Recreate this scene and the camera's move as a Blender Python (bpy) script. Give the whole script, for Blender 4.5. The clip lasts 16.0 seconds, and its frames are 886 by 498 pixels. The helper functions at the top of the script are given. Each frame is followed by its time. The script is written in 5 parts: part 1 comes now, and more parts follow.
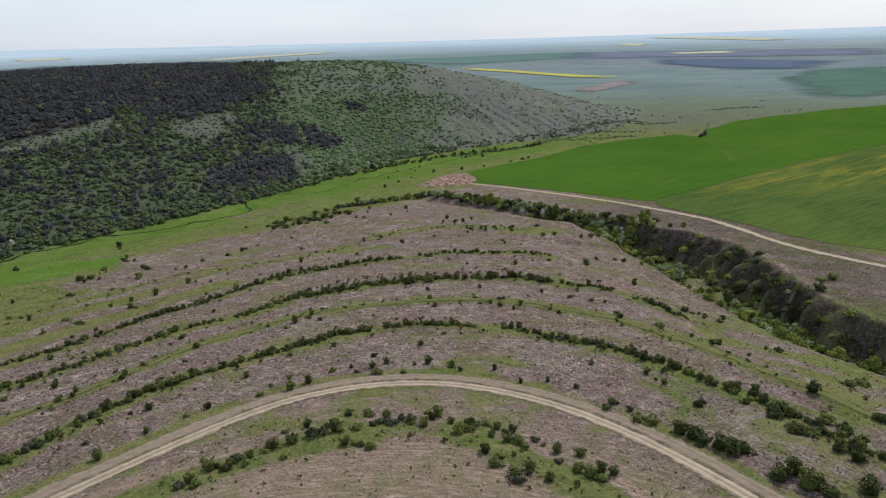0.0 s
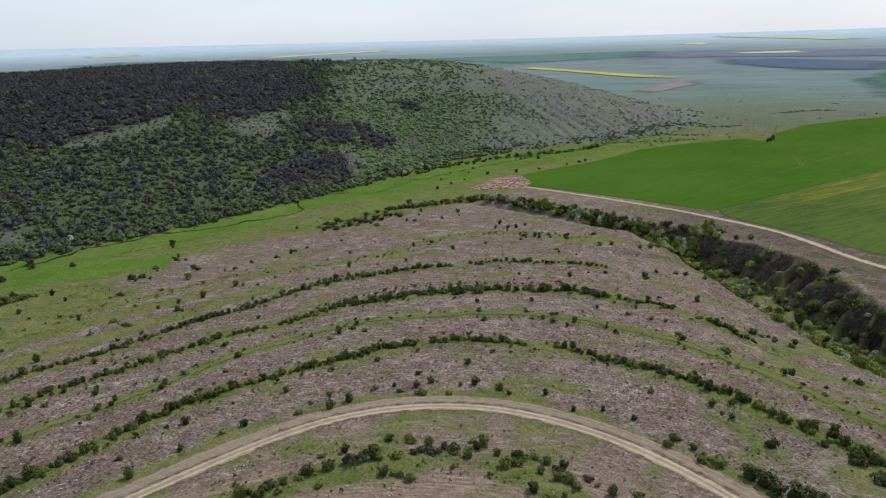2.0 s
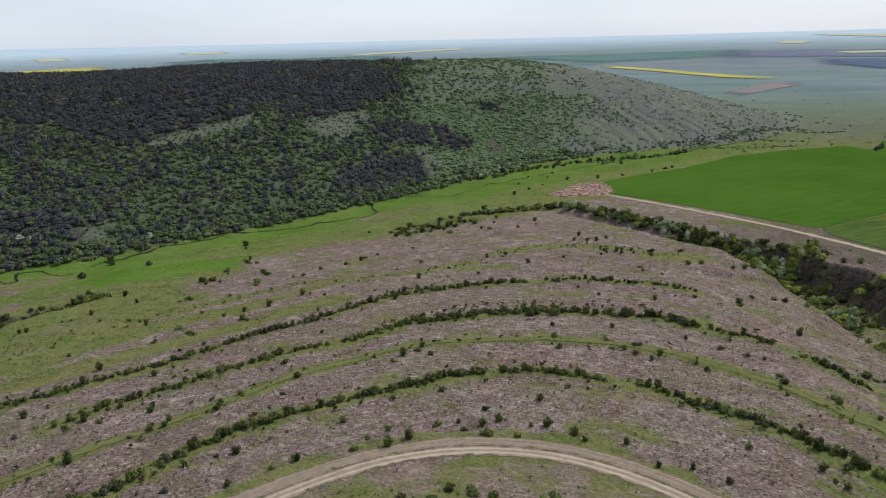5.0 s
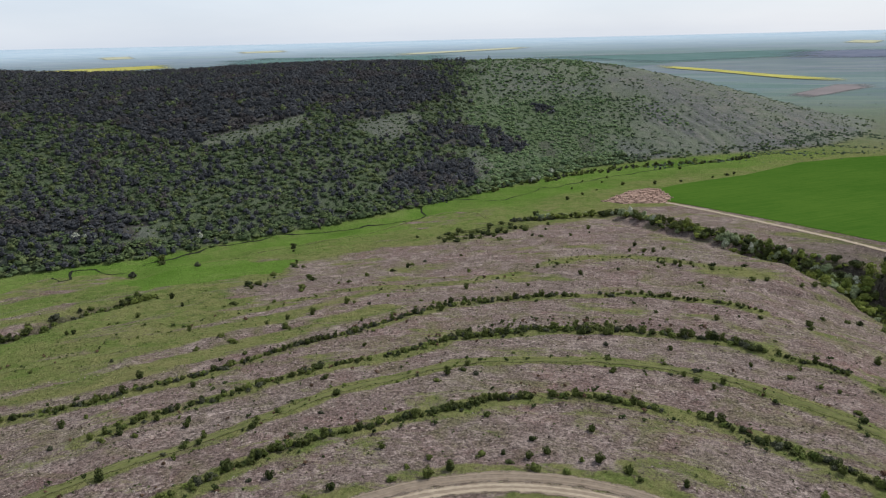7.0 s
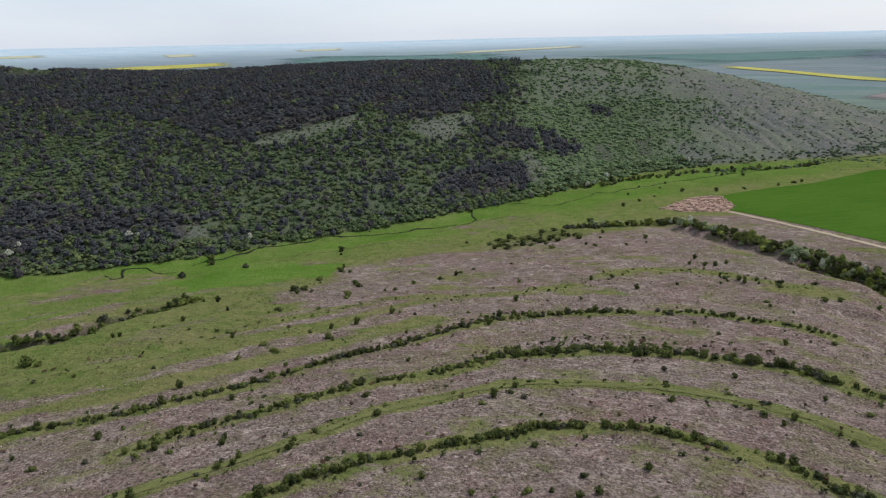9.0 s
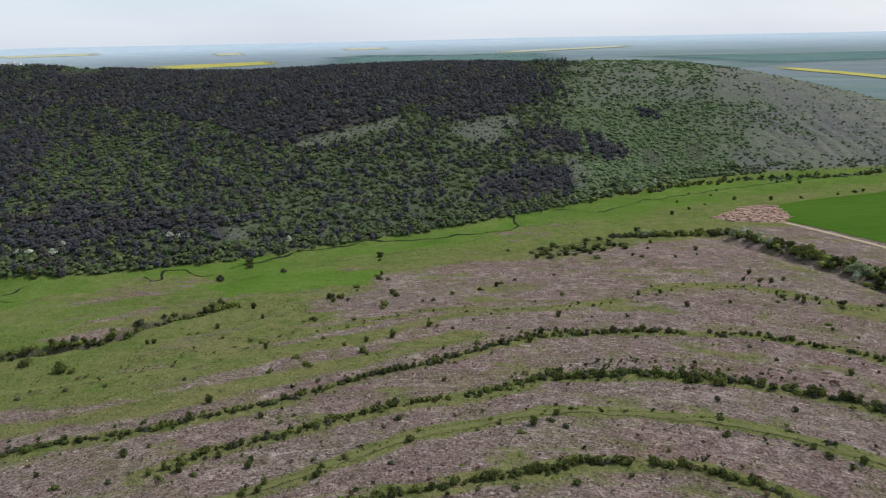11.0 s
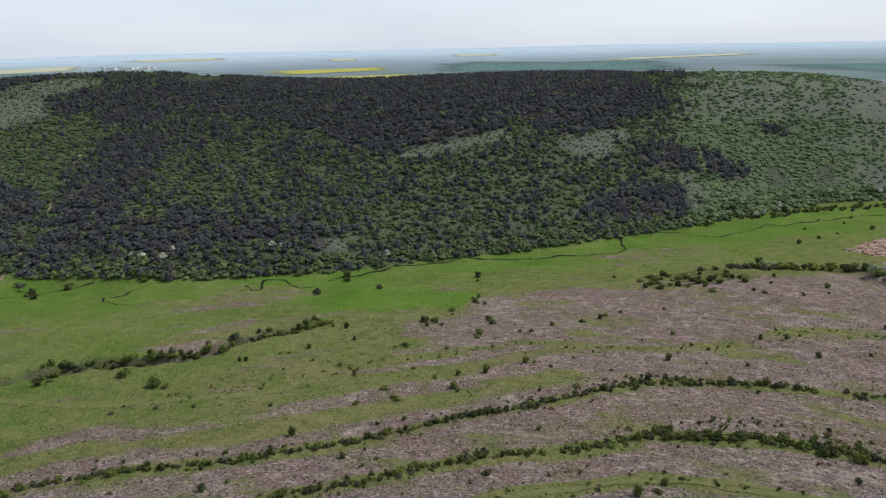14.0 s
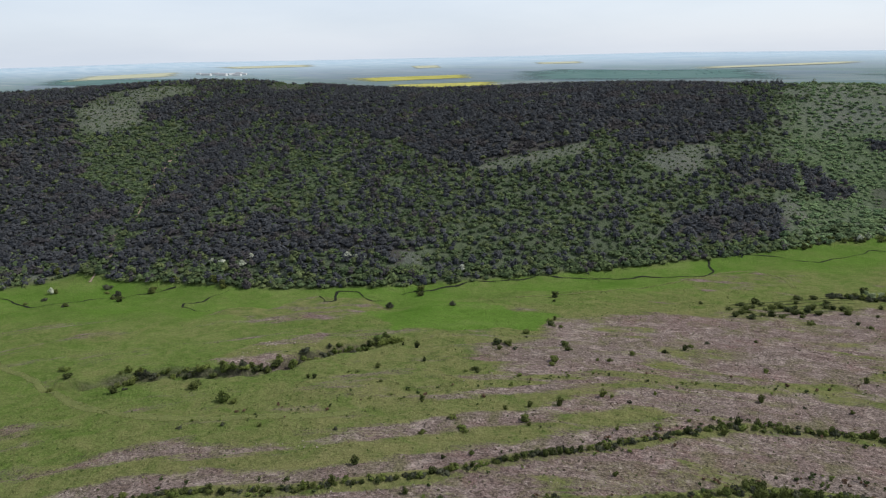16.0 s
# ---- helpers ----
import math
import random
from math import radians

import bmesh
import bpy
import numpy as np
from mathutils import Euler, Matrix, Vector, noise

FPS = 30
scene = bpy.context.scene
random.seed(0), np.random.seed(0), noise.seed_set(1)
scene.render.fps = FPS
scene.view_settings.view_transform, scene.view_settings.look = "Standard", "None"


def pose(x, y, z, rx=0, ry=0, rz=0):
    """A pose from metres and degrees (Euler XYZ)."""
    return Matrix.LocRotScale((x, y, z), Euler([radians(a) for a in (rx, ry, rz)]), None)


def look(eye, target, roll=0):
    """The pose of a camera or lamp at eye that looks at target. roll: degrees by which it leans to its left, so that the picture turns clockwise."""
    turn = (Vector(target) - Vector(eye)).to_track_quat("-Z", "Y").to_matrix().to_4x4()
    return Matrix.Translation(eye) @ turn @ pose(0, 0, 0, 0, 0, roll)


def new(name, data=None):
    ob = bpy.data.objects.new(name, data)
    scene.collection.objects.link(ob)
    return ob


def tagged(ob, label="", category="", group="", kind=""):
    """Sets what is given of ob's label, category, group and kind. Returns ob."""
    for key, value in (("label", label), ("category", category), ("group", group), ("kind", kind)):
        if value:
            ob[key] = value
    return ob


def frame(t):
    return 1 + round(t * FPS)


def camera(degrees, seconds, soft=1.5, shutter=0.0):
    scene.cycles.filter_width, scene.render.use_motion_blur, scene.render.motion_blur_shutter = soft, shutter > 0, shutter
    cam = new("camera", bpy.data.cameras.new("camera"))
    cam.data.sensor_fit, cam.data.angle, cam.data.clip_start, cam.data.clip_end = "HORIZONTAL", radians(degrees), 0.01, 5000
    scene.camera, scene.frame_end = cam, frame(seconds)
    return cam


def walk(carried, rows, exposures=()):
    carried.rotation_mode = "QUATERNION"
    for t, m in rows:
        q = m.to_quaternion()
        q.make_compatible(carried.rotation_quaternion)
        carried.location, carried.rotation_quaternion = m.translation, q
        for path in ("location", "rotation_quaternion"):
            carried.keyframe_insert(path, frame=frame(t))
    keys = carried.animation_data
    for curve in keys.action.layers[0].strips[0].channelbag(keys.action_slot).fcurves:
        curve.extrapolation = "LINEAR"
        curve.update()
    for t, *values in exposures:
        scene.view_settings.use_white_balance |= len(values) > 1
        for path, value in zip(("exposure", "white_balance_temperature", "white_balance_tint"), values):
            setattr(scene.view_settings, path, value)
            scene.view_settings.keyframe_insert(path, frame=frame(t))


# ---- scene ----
# ---- camera and its flight: seconds, x, y, z, yaw to the left, pitch, lean to the right
cam = camera(64.59, 16.0, soft=1.2)
ROWS = [
    (0.0, -0.00, 0.00, 110.00, 5.46, -16.98, 1.71),
    (0.5, -0.06, 2.43, 110.17, 6.57, -16.98, 1.68),
    (1.0, -0.17, 4.85, 110.39, 7.70, -16.98, 1.65),
    (1.5, -0.31, 7.26, 110.66, 8.83, -16.99, 1.63),
    (2.0, -0.50, 9.68, 110.90, 9.94, -17.00, 1.60),
    (2.5, -0.78, 12.10, 111.12, 11.05, -17.00, 1.59),
    (3.0, -1.08, 14.52, 111.36, 12.15, -16.98, 1.57),
    (3.5, -1.39, 16.90, 111.60, 13.22, -16.98, 1.59),
    (4.0, -1.79, 19.30, 111.89, 14.25, -17.00, 1.59),
    (6.5, -4.22, 30.93, 113.35, 19.61, -17.00, 1.58),
    (7.0, -4.89, 33.20, 113.68, 20.65, -17.00, 1.57),
    (7.5, -5.61, 35.49, 114.00, 21.73, -17.01, 1.53),
    (8.0, -6.36, 37.75, 114.31, 22.83, -17.01, 1.51),
    (8.5, -7.13, 40.03, 114.60, 23.93, -17.02, 1.50),
    (9.0, -7.94, 42.26, 114.91, 24.96, -17.03, 1.50),
    (11.5, -12.62, 53.14, 116.97, 29.48, -16.98, 1.37),
    (12.0, -13.67, 55.19, 117.55, 30.60, -16.88, 1.33),
    (12.5, -14.81, 57.30, 118.16, 31.89, -16.78, 1.29),
    (13.0, -16.03, 59.41, 118.70, 33.62, -16.67, 1.27),
    (13.5, -17.26, 61.56, 119.24, 35.35, -16.55, 1.27),
    (14.0, -18.49, 63.66, 119.80, 37.08, -16.42, 1.28),
    (14.5, -19.71, 65.66, 120.34, 38.79, -16.29, 1.28),
    (15.0, -20.96, 67.54, 120.87, 40.52, -16.13, 1.25),
    (15.5, -22.29, 69.42, 121.43, 42.10, -15.98, 1.23),
    (16.0, -23.71, 71.33, 122.04, 43.62, -15.76, 1.22),
]


def flight(x, y, z, yaw, pitch, lean):
    a, p = radians(yaw), radians(pitch)
    ahead = Vector((-math.sin(a) * math.cos(p), math.cos(a) * math.cos(p), math.sin(p)))
    return look((x, y, z), Vector((x, y, z)) + ahead, -lean)


walk(cam, [(t, flight(*row)) for t, *row in ROWS])

# ---- sky, sun, exposure
SUN_ELEVATION, SUN_AZIMUTH = 48.0, 35.0      # degrees up, and from north (+y) towards east (+x)
world = bpy.data.worlds.new("sky")
scene.world = world
world.use_nodes = True
wn = world.node_tree.nodes
sky = wn.new("ShaderNodeTexSky")
sky.sky_type = "NISHITA"
sky.sun_disc = False
sky.sun_elevation = radians(SUN_ELEVATION)
sky.sun_rotation = radians(SUN_AZIMUTH)
sky.altitude = 100
sky.air_density, sky.dust_density, sky.ozone_density = 1.0, 1.0, 1.0
veil = wn.new("ShaderNodeMix")        # thin white cloud over the blue
veil.data_type = "RGBA"
veil.inputs[0].default_value = 0.72
cloud = wn.new("ShaderNodeTexNoise")
cloud.inputs["Scale"].default_value, cloud.inputs["Detail"].default_value = 3.0, 6.0
stretch = wn.new("ShaderNodeMapping")
stretch.inputs["Scale"].default_value = (1.0, 1.0, 5.0)
white = wn.new("ShaderNodeValToRGB")
white.color_ramp.elements[0].position, white.color_ramp.elements[0].color = 0.35, (0.680, 0.765, 0.910, 1.0)
white.color_ramp.elements[1].position, white.color_ramp.elements[1].color = 0.65, (0.770, 0.845, 0.975, 1.0)
lift = wn.new("ShaderNodeMix")
lift.data_type, lift.blend_type = "RGBA", "MULTIPLY"
lift.inputs[0].default_value, lift.inputs[7].default_value = 1.0, (10.0, 10.0, 10.0, 1.0)
sky_at = wn.new("ShaderNodeTexCoord")
for a, b in ((sky_at.outputs["Generated"], stretch.inputs[0]), (stretch.outputs[0], cloud.inputs["Vector"]), (cloud.outputs["Fac"], white.inputs[0]), (white.outputs[0], lift.inputs[6]), (lift.outputs[2], veil.inputs[7])):
    world.node_tree.links.new(a, b)
wn["Background"].inputs["Strength"].default_value = 0.110
world.node_tree.links.new(sky.outputs[0], veil.inputs[6])
world.node_tree.links.new(veil.outputs[2], wn["Background"].inputs[0])
sun = new("sun", bpy.data.lights.new("sun", "SUN"))
sun.data.energy, sun.data.angle, sun.data.color = 4.3, radians(1.3), (1.0, 0.985, 0.955)
sd = Vector((math.sin(radians(SUN_AZIMUTH)) * math.cos(radians(SUN_ELEVATION)), math.cos(radians(SUN_AZIMUTH)) * math.cos(radians(SUN_ELEVATION)), math.sin(radians(SUN_ELEVATION))))
sun.matrix_world = look(sd * 500, (0, 0, 0))
scene.view_settings.exposure = 0.0

# ---- materials
ALBEDO = 0.77      # all base colours together


def material(name, roughness=0.9, specular=0.2):
    m = bpy.data.materials.new(name)
    m.use_nodes = True
    nodes, links = m.node_tree.nodes, m.node_tree.links
    b = nodes["Principled BSDF"]
    b.inputs["Roughness"].default_value = roughness
    b.inputs["Specular IOR Level"].default_value = specular
    return m, nodes, links, b


def noise_at(nodes, links, scale, detail=4.0, rough=0.6, coords=None, distortion=0.0):
    n = nodes.new("ShaderNodeTexNoise")
    n.inputs["Scale"].default_value, n.inputs["Detail"].default_value = scale, detail
    n.inputs["Roughness"].default_value, n.inputs["Distortion"].default_value = rough, distortion
    if coords is not None:
        links.new(coords, n.inputs["Vector"])
    return n.outputs["Fac"]


def ramp(nodes, links, fac, *stops):
    r = nodes.new("ShaderNodeValToRGB")
    e = r.color_ramp.elements
    while len(e) < len(stops):
        e.new(0.5)
    for i, (p, c) in enumerate(stops):
        e[i].position = p
        e[i].color = (*(ALBEDO * v for v in c), 1.0) if isinstance(c, tuple) else (c, c, c, 1.0)
    links.new(fac, r.inputs[0])
    return r.outputs[0]


def mix(nodes, links, fac, a, b, mode="MIX"):
    n = nodes.new("ShaderNodeMix")
    n.data_type, n.blend_type = "RGBA", mode
    for k, v in ((0, fac), (6, a), (7, b)):
        if isinstance(v, (int, float)):
            n.inputs[k].default_value = v
        elif isinstance(v, tuple):
            n.inputs[k].default_value = (*v, 1.0)
        else:
            links.new(v, n.inputs[k])
    return n.outputs[2]


def calc(nodes, links, op, a, b=0.0, clamp=False):
    n = nodes.new("ShaderNodeMath")
    n.operation, n.use_clamp = op, clamp
    for k, v in ((0, a), (1, b)):
        if isinstance(v, (int, float)):
            n.inputs[k].default_value = v
        else:
            links.new(v, n.inputs[k])
    return n.outputs[0]


def attribute(nodes, name, colour=False):
    n = nodes.new("ShaderNodeAttribute")
    n.attribute_name = name
    return n.outputs["Color" if colour else "Fac"]


def bump(nodes, links, b, height, strength, distance):
    n = nodes.new("ShaderNodeBump")
    n.inputs["Strength"].default_value, n.inputs["Distance"].default_value = strength, distance
    links.new(height, n.inputs["Height"])
    links.new(n.outputs[0], b.inputs["Normal"])


def ground_material():
    m, n, l, b = material("ground_cover", 1.0, 0.0)
    at = n.new("ShaderNodeTexCoord").outputs["Object"]
    fine = noise_at(n, l, 1.5, 6, 0.75, at)
    mid = noise_at(n, l, 0.30, 7, 0.68, at, 0.8)
    wide = noise_at(n, l, 0.03, 4, 0.6, at)
    flow = n.new("ShaderNodeAttribute")
    flow.attribute_name = "flow"          # metres along and across the terraces
    flow = flow.outputs["Vector"]
    straw = noise_at(n, l, 0.95, 7, 0.76, flow, 1.3)
    mottle = noise_at(n, l, 0.075, 6, 0.68, flow, 0.8)
    along = n.new("ShaderNodeMapping")       # raked by the plough along the contours
    along.inputs["Scale"].default_value = (0.22, 1.5, 1.0)
    l.new(flow, along.inputs["Vector"])
    rake = noise_at(n, l, 1.0, 6, 0.72, along.outputs[0], 0.5)
    # dead, purplish heath with pale straw and bare reddish soil
    heath = ramp(n, l, mid, (0.30, (0.098, 0.068, 0.058)), (0.50, (0.164, 0.118, 0.105)), (0.70, (0.226, 0.170, 0.155)))
    heath = mix(n, l, ramp(n, l, noise_at(n, l, 0.045, 6, 0.7, at, 1.4), (0.50, 0.0), (0.64, 0.7)), heath, (0.150, 0.092, 0.082))
    heath = mix(n, l, ramp(n, l, wide, (0.42, 0.0), (0.62, 0.8)), heath, mix(n, l, fine, (0.085, 0.070, 0.056), (0.17, 0.135, 0.118)))
    heath = mix(n, l, ramp(n, l, noise_at(n, l, 0.11, 6, 0.72, at, 1.6), (0.50, 0.0), (0.62, 0.55)), heath, (0.26, 0.21, 0.185))
    heath = mix(n, l, calc(n, l, "MULTIPLY", ramp(n, l, straw, (0.53, 0.0), (0.62, 0.80)), ramp(n, l, mottle, (0.40, 0.12), (0.56, 1.0))), heath, (0.37, 0.30, 0.268))
    heath = mix(n, l, ramp(n, l, rake, (0.56, 0.0), (0.68, 0.55)), heath, (0.34, 0.275, 0.245))
    heath = mix(n, l, ramp(n, l, straw, (0.34, 0.75), (0.43, 0.0)), heath, (0.066, 0.052, 0.036))
    heath = mix(n, l, ramp(n, l, noise_at(n, l, 0.07, 5, 0.7, at, 1.0), (0.50, 0.0), (0.66, 0.7)), heath, (0.098, 0.094, 0.044))
    heath = mix(n, l, 0.9, heath, ramp(n, l, fine, (0.37, 0.28), (0.63, 1.52)), "MULTIPLY")
    # reddish tan soil with pale scratches inside the bend of the track
    soil = ramp(n, l, rake, (0.32, (0.150, 0.104, 0.076)), (0.50, (0.252, 0.182, 0.138)), (0.62, (0.345, 0.262, 0.205)), (0.72, (0.52, 0.43, 0.35)))
    soil = mix(n, l, ramp(n, l, noise_at(n, l, 0.10, 6, 0.7, at, 1.2), (0.46, 0.0), (0.62, 0.75)), soil, mix(n, l, rake, (0.085, 0.090, 0.040), (0.175, 0.158, 0.086)))
    soil = mix(n, l, 0.45, soil, ramp(n, l, fine, (0.36, 0.60), (0.64, 1.4)), "MULTIPLY")
    heath = mix(n, l, attribute(n, "soil"), heath, soil)
    # pasture grass, from olive to lush
    olive = ramp(n, l, mid, (0.3, (0.078, 0.092, 0.030)), (0.52, (0.142, 0.150, 0.056)), (0.75, (0.200, 0.184, 0.088)))
    lush = ramp(n, l, wide, (0.3, (0.064, 0.132, 0.018)), (0.55, (0.098, 0.168, 0.030)), (0.75, (0.140, 0.184, 0.052)))
    grass = mix(n, l, attribute(n, "lush"), olive, lush)
    tired = noise_at(n, l, 0.085, 7, 0.72, at, 1.2)
    grass = mix(n, l, calc(n, l, "MULTIPLY", ramp(n, l, tired, (0.46, 0.0), (0.64, 0.62)), calc(n, l, "SUBTRACT", 1.15, attribute(n, "lush"), True)), grass, (0.150, 0.138, 0.060))
    grass = mix(n, l, ramp(n, l, tired, (0.34, 0.5), (0.46, 0.0)), grass, (0.058, 0.100, 0.018))
    grass = mix(n, l, 0.60, grass, ramp(n, l, fine, (0.34, 0.42), (0.66, 1.46)), "MULTIPLY")
    g = attribute(n, "grass")
    edge = calc(n, l, "ADD", calc(n, l, "MULTIPLY", calc(n, l, "SUBTRACT", mottle, 0.5), 2.2), g)
    edge = calc(n, l, "ADD", calc(n, l, "MULTIPLY", calc(n, l, "SUBTRACT", fine, 0.5), 0.8), edge)
    cover = mix(n, l, ramp(n, l, edge, (0.38, 0.0), (0.62, 1.0)), heath, grass)
    # grey stony pasture of the hill, its grey cooled a little for haze
    scrub = ramp(n, l, mid, (0.3, (0.092, 0.096, 0.086)), (0.55, (0.142, 0.143, 0.134)), (0.75, (0.200, 0.196, 0.186)))
    scrub = mix(n, l, ramp(n, l, noise_at(n, l, 0.018, 6, 0.66, at, 1.0), (0.42, 0.0), (0.60, 0.75)), scrub, (0.112, 0.124, 0.086))
    scrub = mix(n, l, ramp(n, l, noise_at(n, l, 0.05, 6, 0.7, at, 1.0), (0.52, 0.0), (0.66, 0.6)), scrub, (0.165, 0.145, 0.130))
    spots = noise_at(n, l, 0.33, 5, 0.7, at, 0.6)
    scrub = mix(n, l, ramp(n, l, spots, (0.36, 0.85), (0.46, 0.0)), scrub, (0.060, 0.078, 0.052))
    floor = ramp(n, l, mid, (0.3, (0.056, 0.084, 0.038)), (0.7, (0.106, 0.146, 0.064)))
    scrub = mix(n, l, attribute(n, "wooded"), scrub, floor)
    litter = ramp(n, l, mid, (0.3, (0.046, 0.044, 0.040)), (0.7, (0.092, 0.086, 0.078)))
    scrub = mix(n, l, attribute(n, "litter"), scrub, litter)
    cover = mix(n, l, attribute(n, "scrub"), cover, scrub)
    # far farmland, its greens blued with distance to stand for haze
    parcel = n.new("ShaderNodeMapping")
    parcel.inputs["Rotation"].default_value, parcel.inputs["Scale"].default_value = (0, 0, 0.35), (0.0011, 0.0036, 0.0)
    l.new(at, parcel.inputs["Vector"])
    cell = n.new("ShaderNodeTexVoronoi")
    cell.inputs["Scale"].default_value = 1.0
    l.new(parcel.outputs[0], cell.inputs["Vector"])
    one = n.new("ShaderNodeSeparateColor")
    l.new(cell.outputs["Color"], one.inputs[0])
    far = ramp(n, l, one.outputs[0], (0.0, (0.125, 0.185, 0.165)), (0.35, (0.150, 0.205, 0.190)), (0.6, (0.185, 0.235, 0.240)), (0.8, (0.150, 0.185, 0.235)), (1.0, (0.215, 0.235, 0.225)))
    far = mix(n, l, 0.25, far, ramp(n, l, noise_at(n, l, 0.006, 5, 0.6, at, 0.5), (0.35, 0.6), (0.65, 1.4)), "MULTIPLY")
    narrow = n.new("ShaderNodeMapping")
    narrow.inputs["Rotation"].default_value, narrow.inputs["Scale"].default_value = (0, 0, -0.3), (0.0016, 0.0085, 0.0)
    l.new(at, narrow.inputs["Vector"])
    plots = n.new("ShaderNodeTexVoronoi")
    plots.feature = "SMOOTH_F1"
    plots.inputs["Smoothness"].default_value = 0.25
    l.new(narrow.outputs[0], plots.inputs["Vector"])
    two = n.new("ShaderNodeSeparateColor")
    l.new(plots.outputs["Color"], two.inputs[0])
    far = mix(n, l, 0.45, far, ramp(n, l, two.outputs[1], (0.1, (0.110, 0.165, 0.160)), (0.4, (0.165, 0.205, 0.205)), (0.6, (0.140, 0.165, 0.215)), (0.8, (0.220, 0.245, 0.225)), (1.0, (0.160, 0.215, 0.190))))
    # whitening of distance haze, mixed into the base colour towards the horizon
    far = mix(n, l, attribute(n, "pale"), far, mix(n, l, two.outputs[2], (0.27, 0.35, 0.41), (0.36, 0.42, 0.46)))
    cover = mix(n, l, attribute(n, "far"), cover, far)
    # bare banks of earth
    earth = ramp(n, l, noise_at(n, l, 0.6, 7, 0.74, at, 1.4), (0.36, (0.022, 0.019, 0.016)), (0.52, (0.082, 0.068, 0.057)), (0.68, (0.185, 0.155, 0.130)))
    cover = mix(n, l, attribute(n, "earth"), cover, earth)
    l.new(cover, b.inputs["Base Color"])
    bump(n, l, b, calc(n, l, "ADD", fine, calc(n, l, "MULTIPLY", mid, 2.0)), 0.8, 0.6)
    return m


def soil_road_material(name, pale, dark, frayed=False, solid=0.95):
    """frayed: the band gives way to the ground at its rims."""
    m, n, l, b = material(name, 1.0, 0.02)
    at = n.new("ShaderNodeTexCoord").outputs["Object"]
    c = ramp(n, l, noise_at(n, l, 0.7, 6, 0.7, at), (0.3, dark), (0.7, pale))
    l.new(c, b.inputs["Base Color"])
    bump(n, l, b, noise_at(n, l, 2.5, 5, 0.7, at), 0.5, 0.1)
    if frayed:
        rim = calc(n, l, "ADD", attribute(n, "rim"), calc(n, l, "MULTIPLY", calc(n, l, "SUBTRACT", noise_at(n, l, 0.45, 6, 0.7, at), 0.5), 2.4))
        worn, both = n.new("ShaderNodeBsdfTransparent"), n.new("ShaderNodeMixShader")
        l.new(ramp(n, l, rim, (0.10, 0.0), (0.60, solid)), both.inputs[0])
        l.new(worn.outputs[0], both.inputs[1])
        l.new(b.outputs[0], both.inputs[2])
        l.new(both.outputs[0], n["Material Output"].inputs["Surface"])
    return m


def crop_material(name, low, high, turn=None, loose=False, weeds=None):
    """turn: the direction of the sown rows, in degrees, where they show; loose: the crop thins out at its rim; weeds: colour of patches in flower."""
    m, n, l, b = material(name, 1.0, 0.0)
    at = n.new("ShaderNodeTexCoord").outputs["Object"]
    f = calc(n, l, "ADD", calc(n, l, "MULTIPLY", noise_at(n, l, 0.012, 4, 0.6, at), 0.7), calc(n, l, "MULTIPLY", noise_at(n, l, 0.3, 4, 0.7, at), 0.3))
    if turn is not None:
        mp = n.new("ShaderNodeMapping")
        mp.inputs["Rotation"].default_value = (0, 0, radians(-turn))
        l.new(at, mp.inputs["Vector"])
        long = n.new("ShaderNodeMapping")
        long.inputs["Scale"].default_value = (0.045, 0.75, 1.0)
        l.new(mp.outputs[0], long.inputs["Vector"])
        rows = noise_at(n, l, 1.0, 5, 0.65, long.outputs[0])
        f = calc(n, l, "ADD", calc(n, l, "MULTIPLY", f, 0.5), calc(n, l, "MULTIPLY", rows, 0.5))
    c = ramp(n, l, f, (0.40, low), (0.60, high))
    if weeds is not None:
        far_rows = n.new("ShaderNodeMapping")
        far_rows.inputs["Scale"].default_value = (0.010, 0.042, 1.0)
        l.new(mp.outputs[0], far_rows.inputs["Vector"])
        drift = noise_at(n, l, 1.0, 5, 0.66, far_rows.outputs[0], 0.6)
        drift = calc(n, l, "MULTIPLY", ramp(n, l, drift, (0.46, 0.0), (0.62, 1.0)), ramp(n, l, rows, (0.38, 0.15), (0.60, 1.0)))
        c = mix(n, l, calc(n, l, "MULTIPLY", drift, ramp(n, l, attribute(n, "across"), (0.35, 0.0), (0.6, 1.0), (0.9, 0.8), (1.0, 0.1))), c, tuple(ALBEDO * v for v in weeds))
    l.new(c, b.inputs["Base Color"])
    if loose:
        wide = n.new("ShaderNodeMapping")
        wide.inputs["Rotation"].default_value, wide.inputs["Scale"].default_value = (0, 0, 0.5), (0.004, 0.014, 1.0)
        l.new(at, wide.inputs["Vector"])
        rim = calc(n, l, "ADD", attribute(n, "rim"), calc(n, l, "MULTIPLY", calc(n, l, "SUBTRACT", noise_at(n, l, 1.0, 5, 0.6, wide.outputs[0]), 0.5), 0.9))
        sparse, both = n.new("ShaderNodeBsdfTransparent"), n.new("ShaderNodeMixShader")
        l.new(ramp(n, l, rim, (0.42, 0.0), (0.95, 0.92)), both.inputs[0])
        l.new(sparse.outputs[0], both.inputs[1])
        l.new(b.outputs[0], both.inputs[2])
        l.new(both.outputs[0], n["Material Output"].inputs["Surface"])
    return m


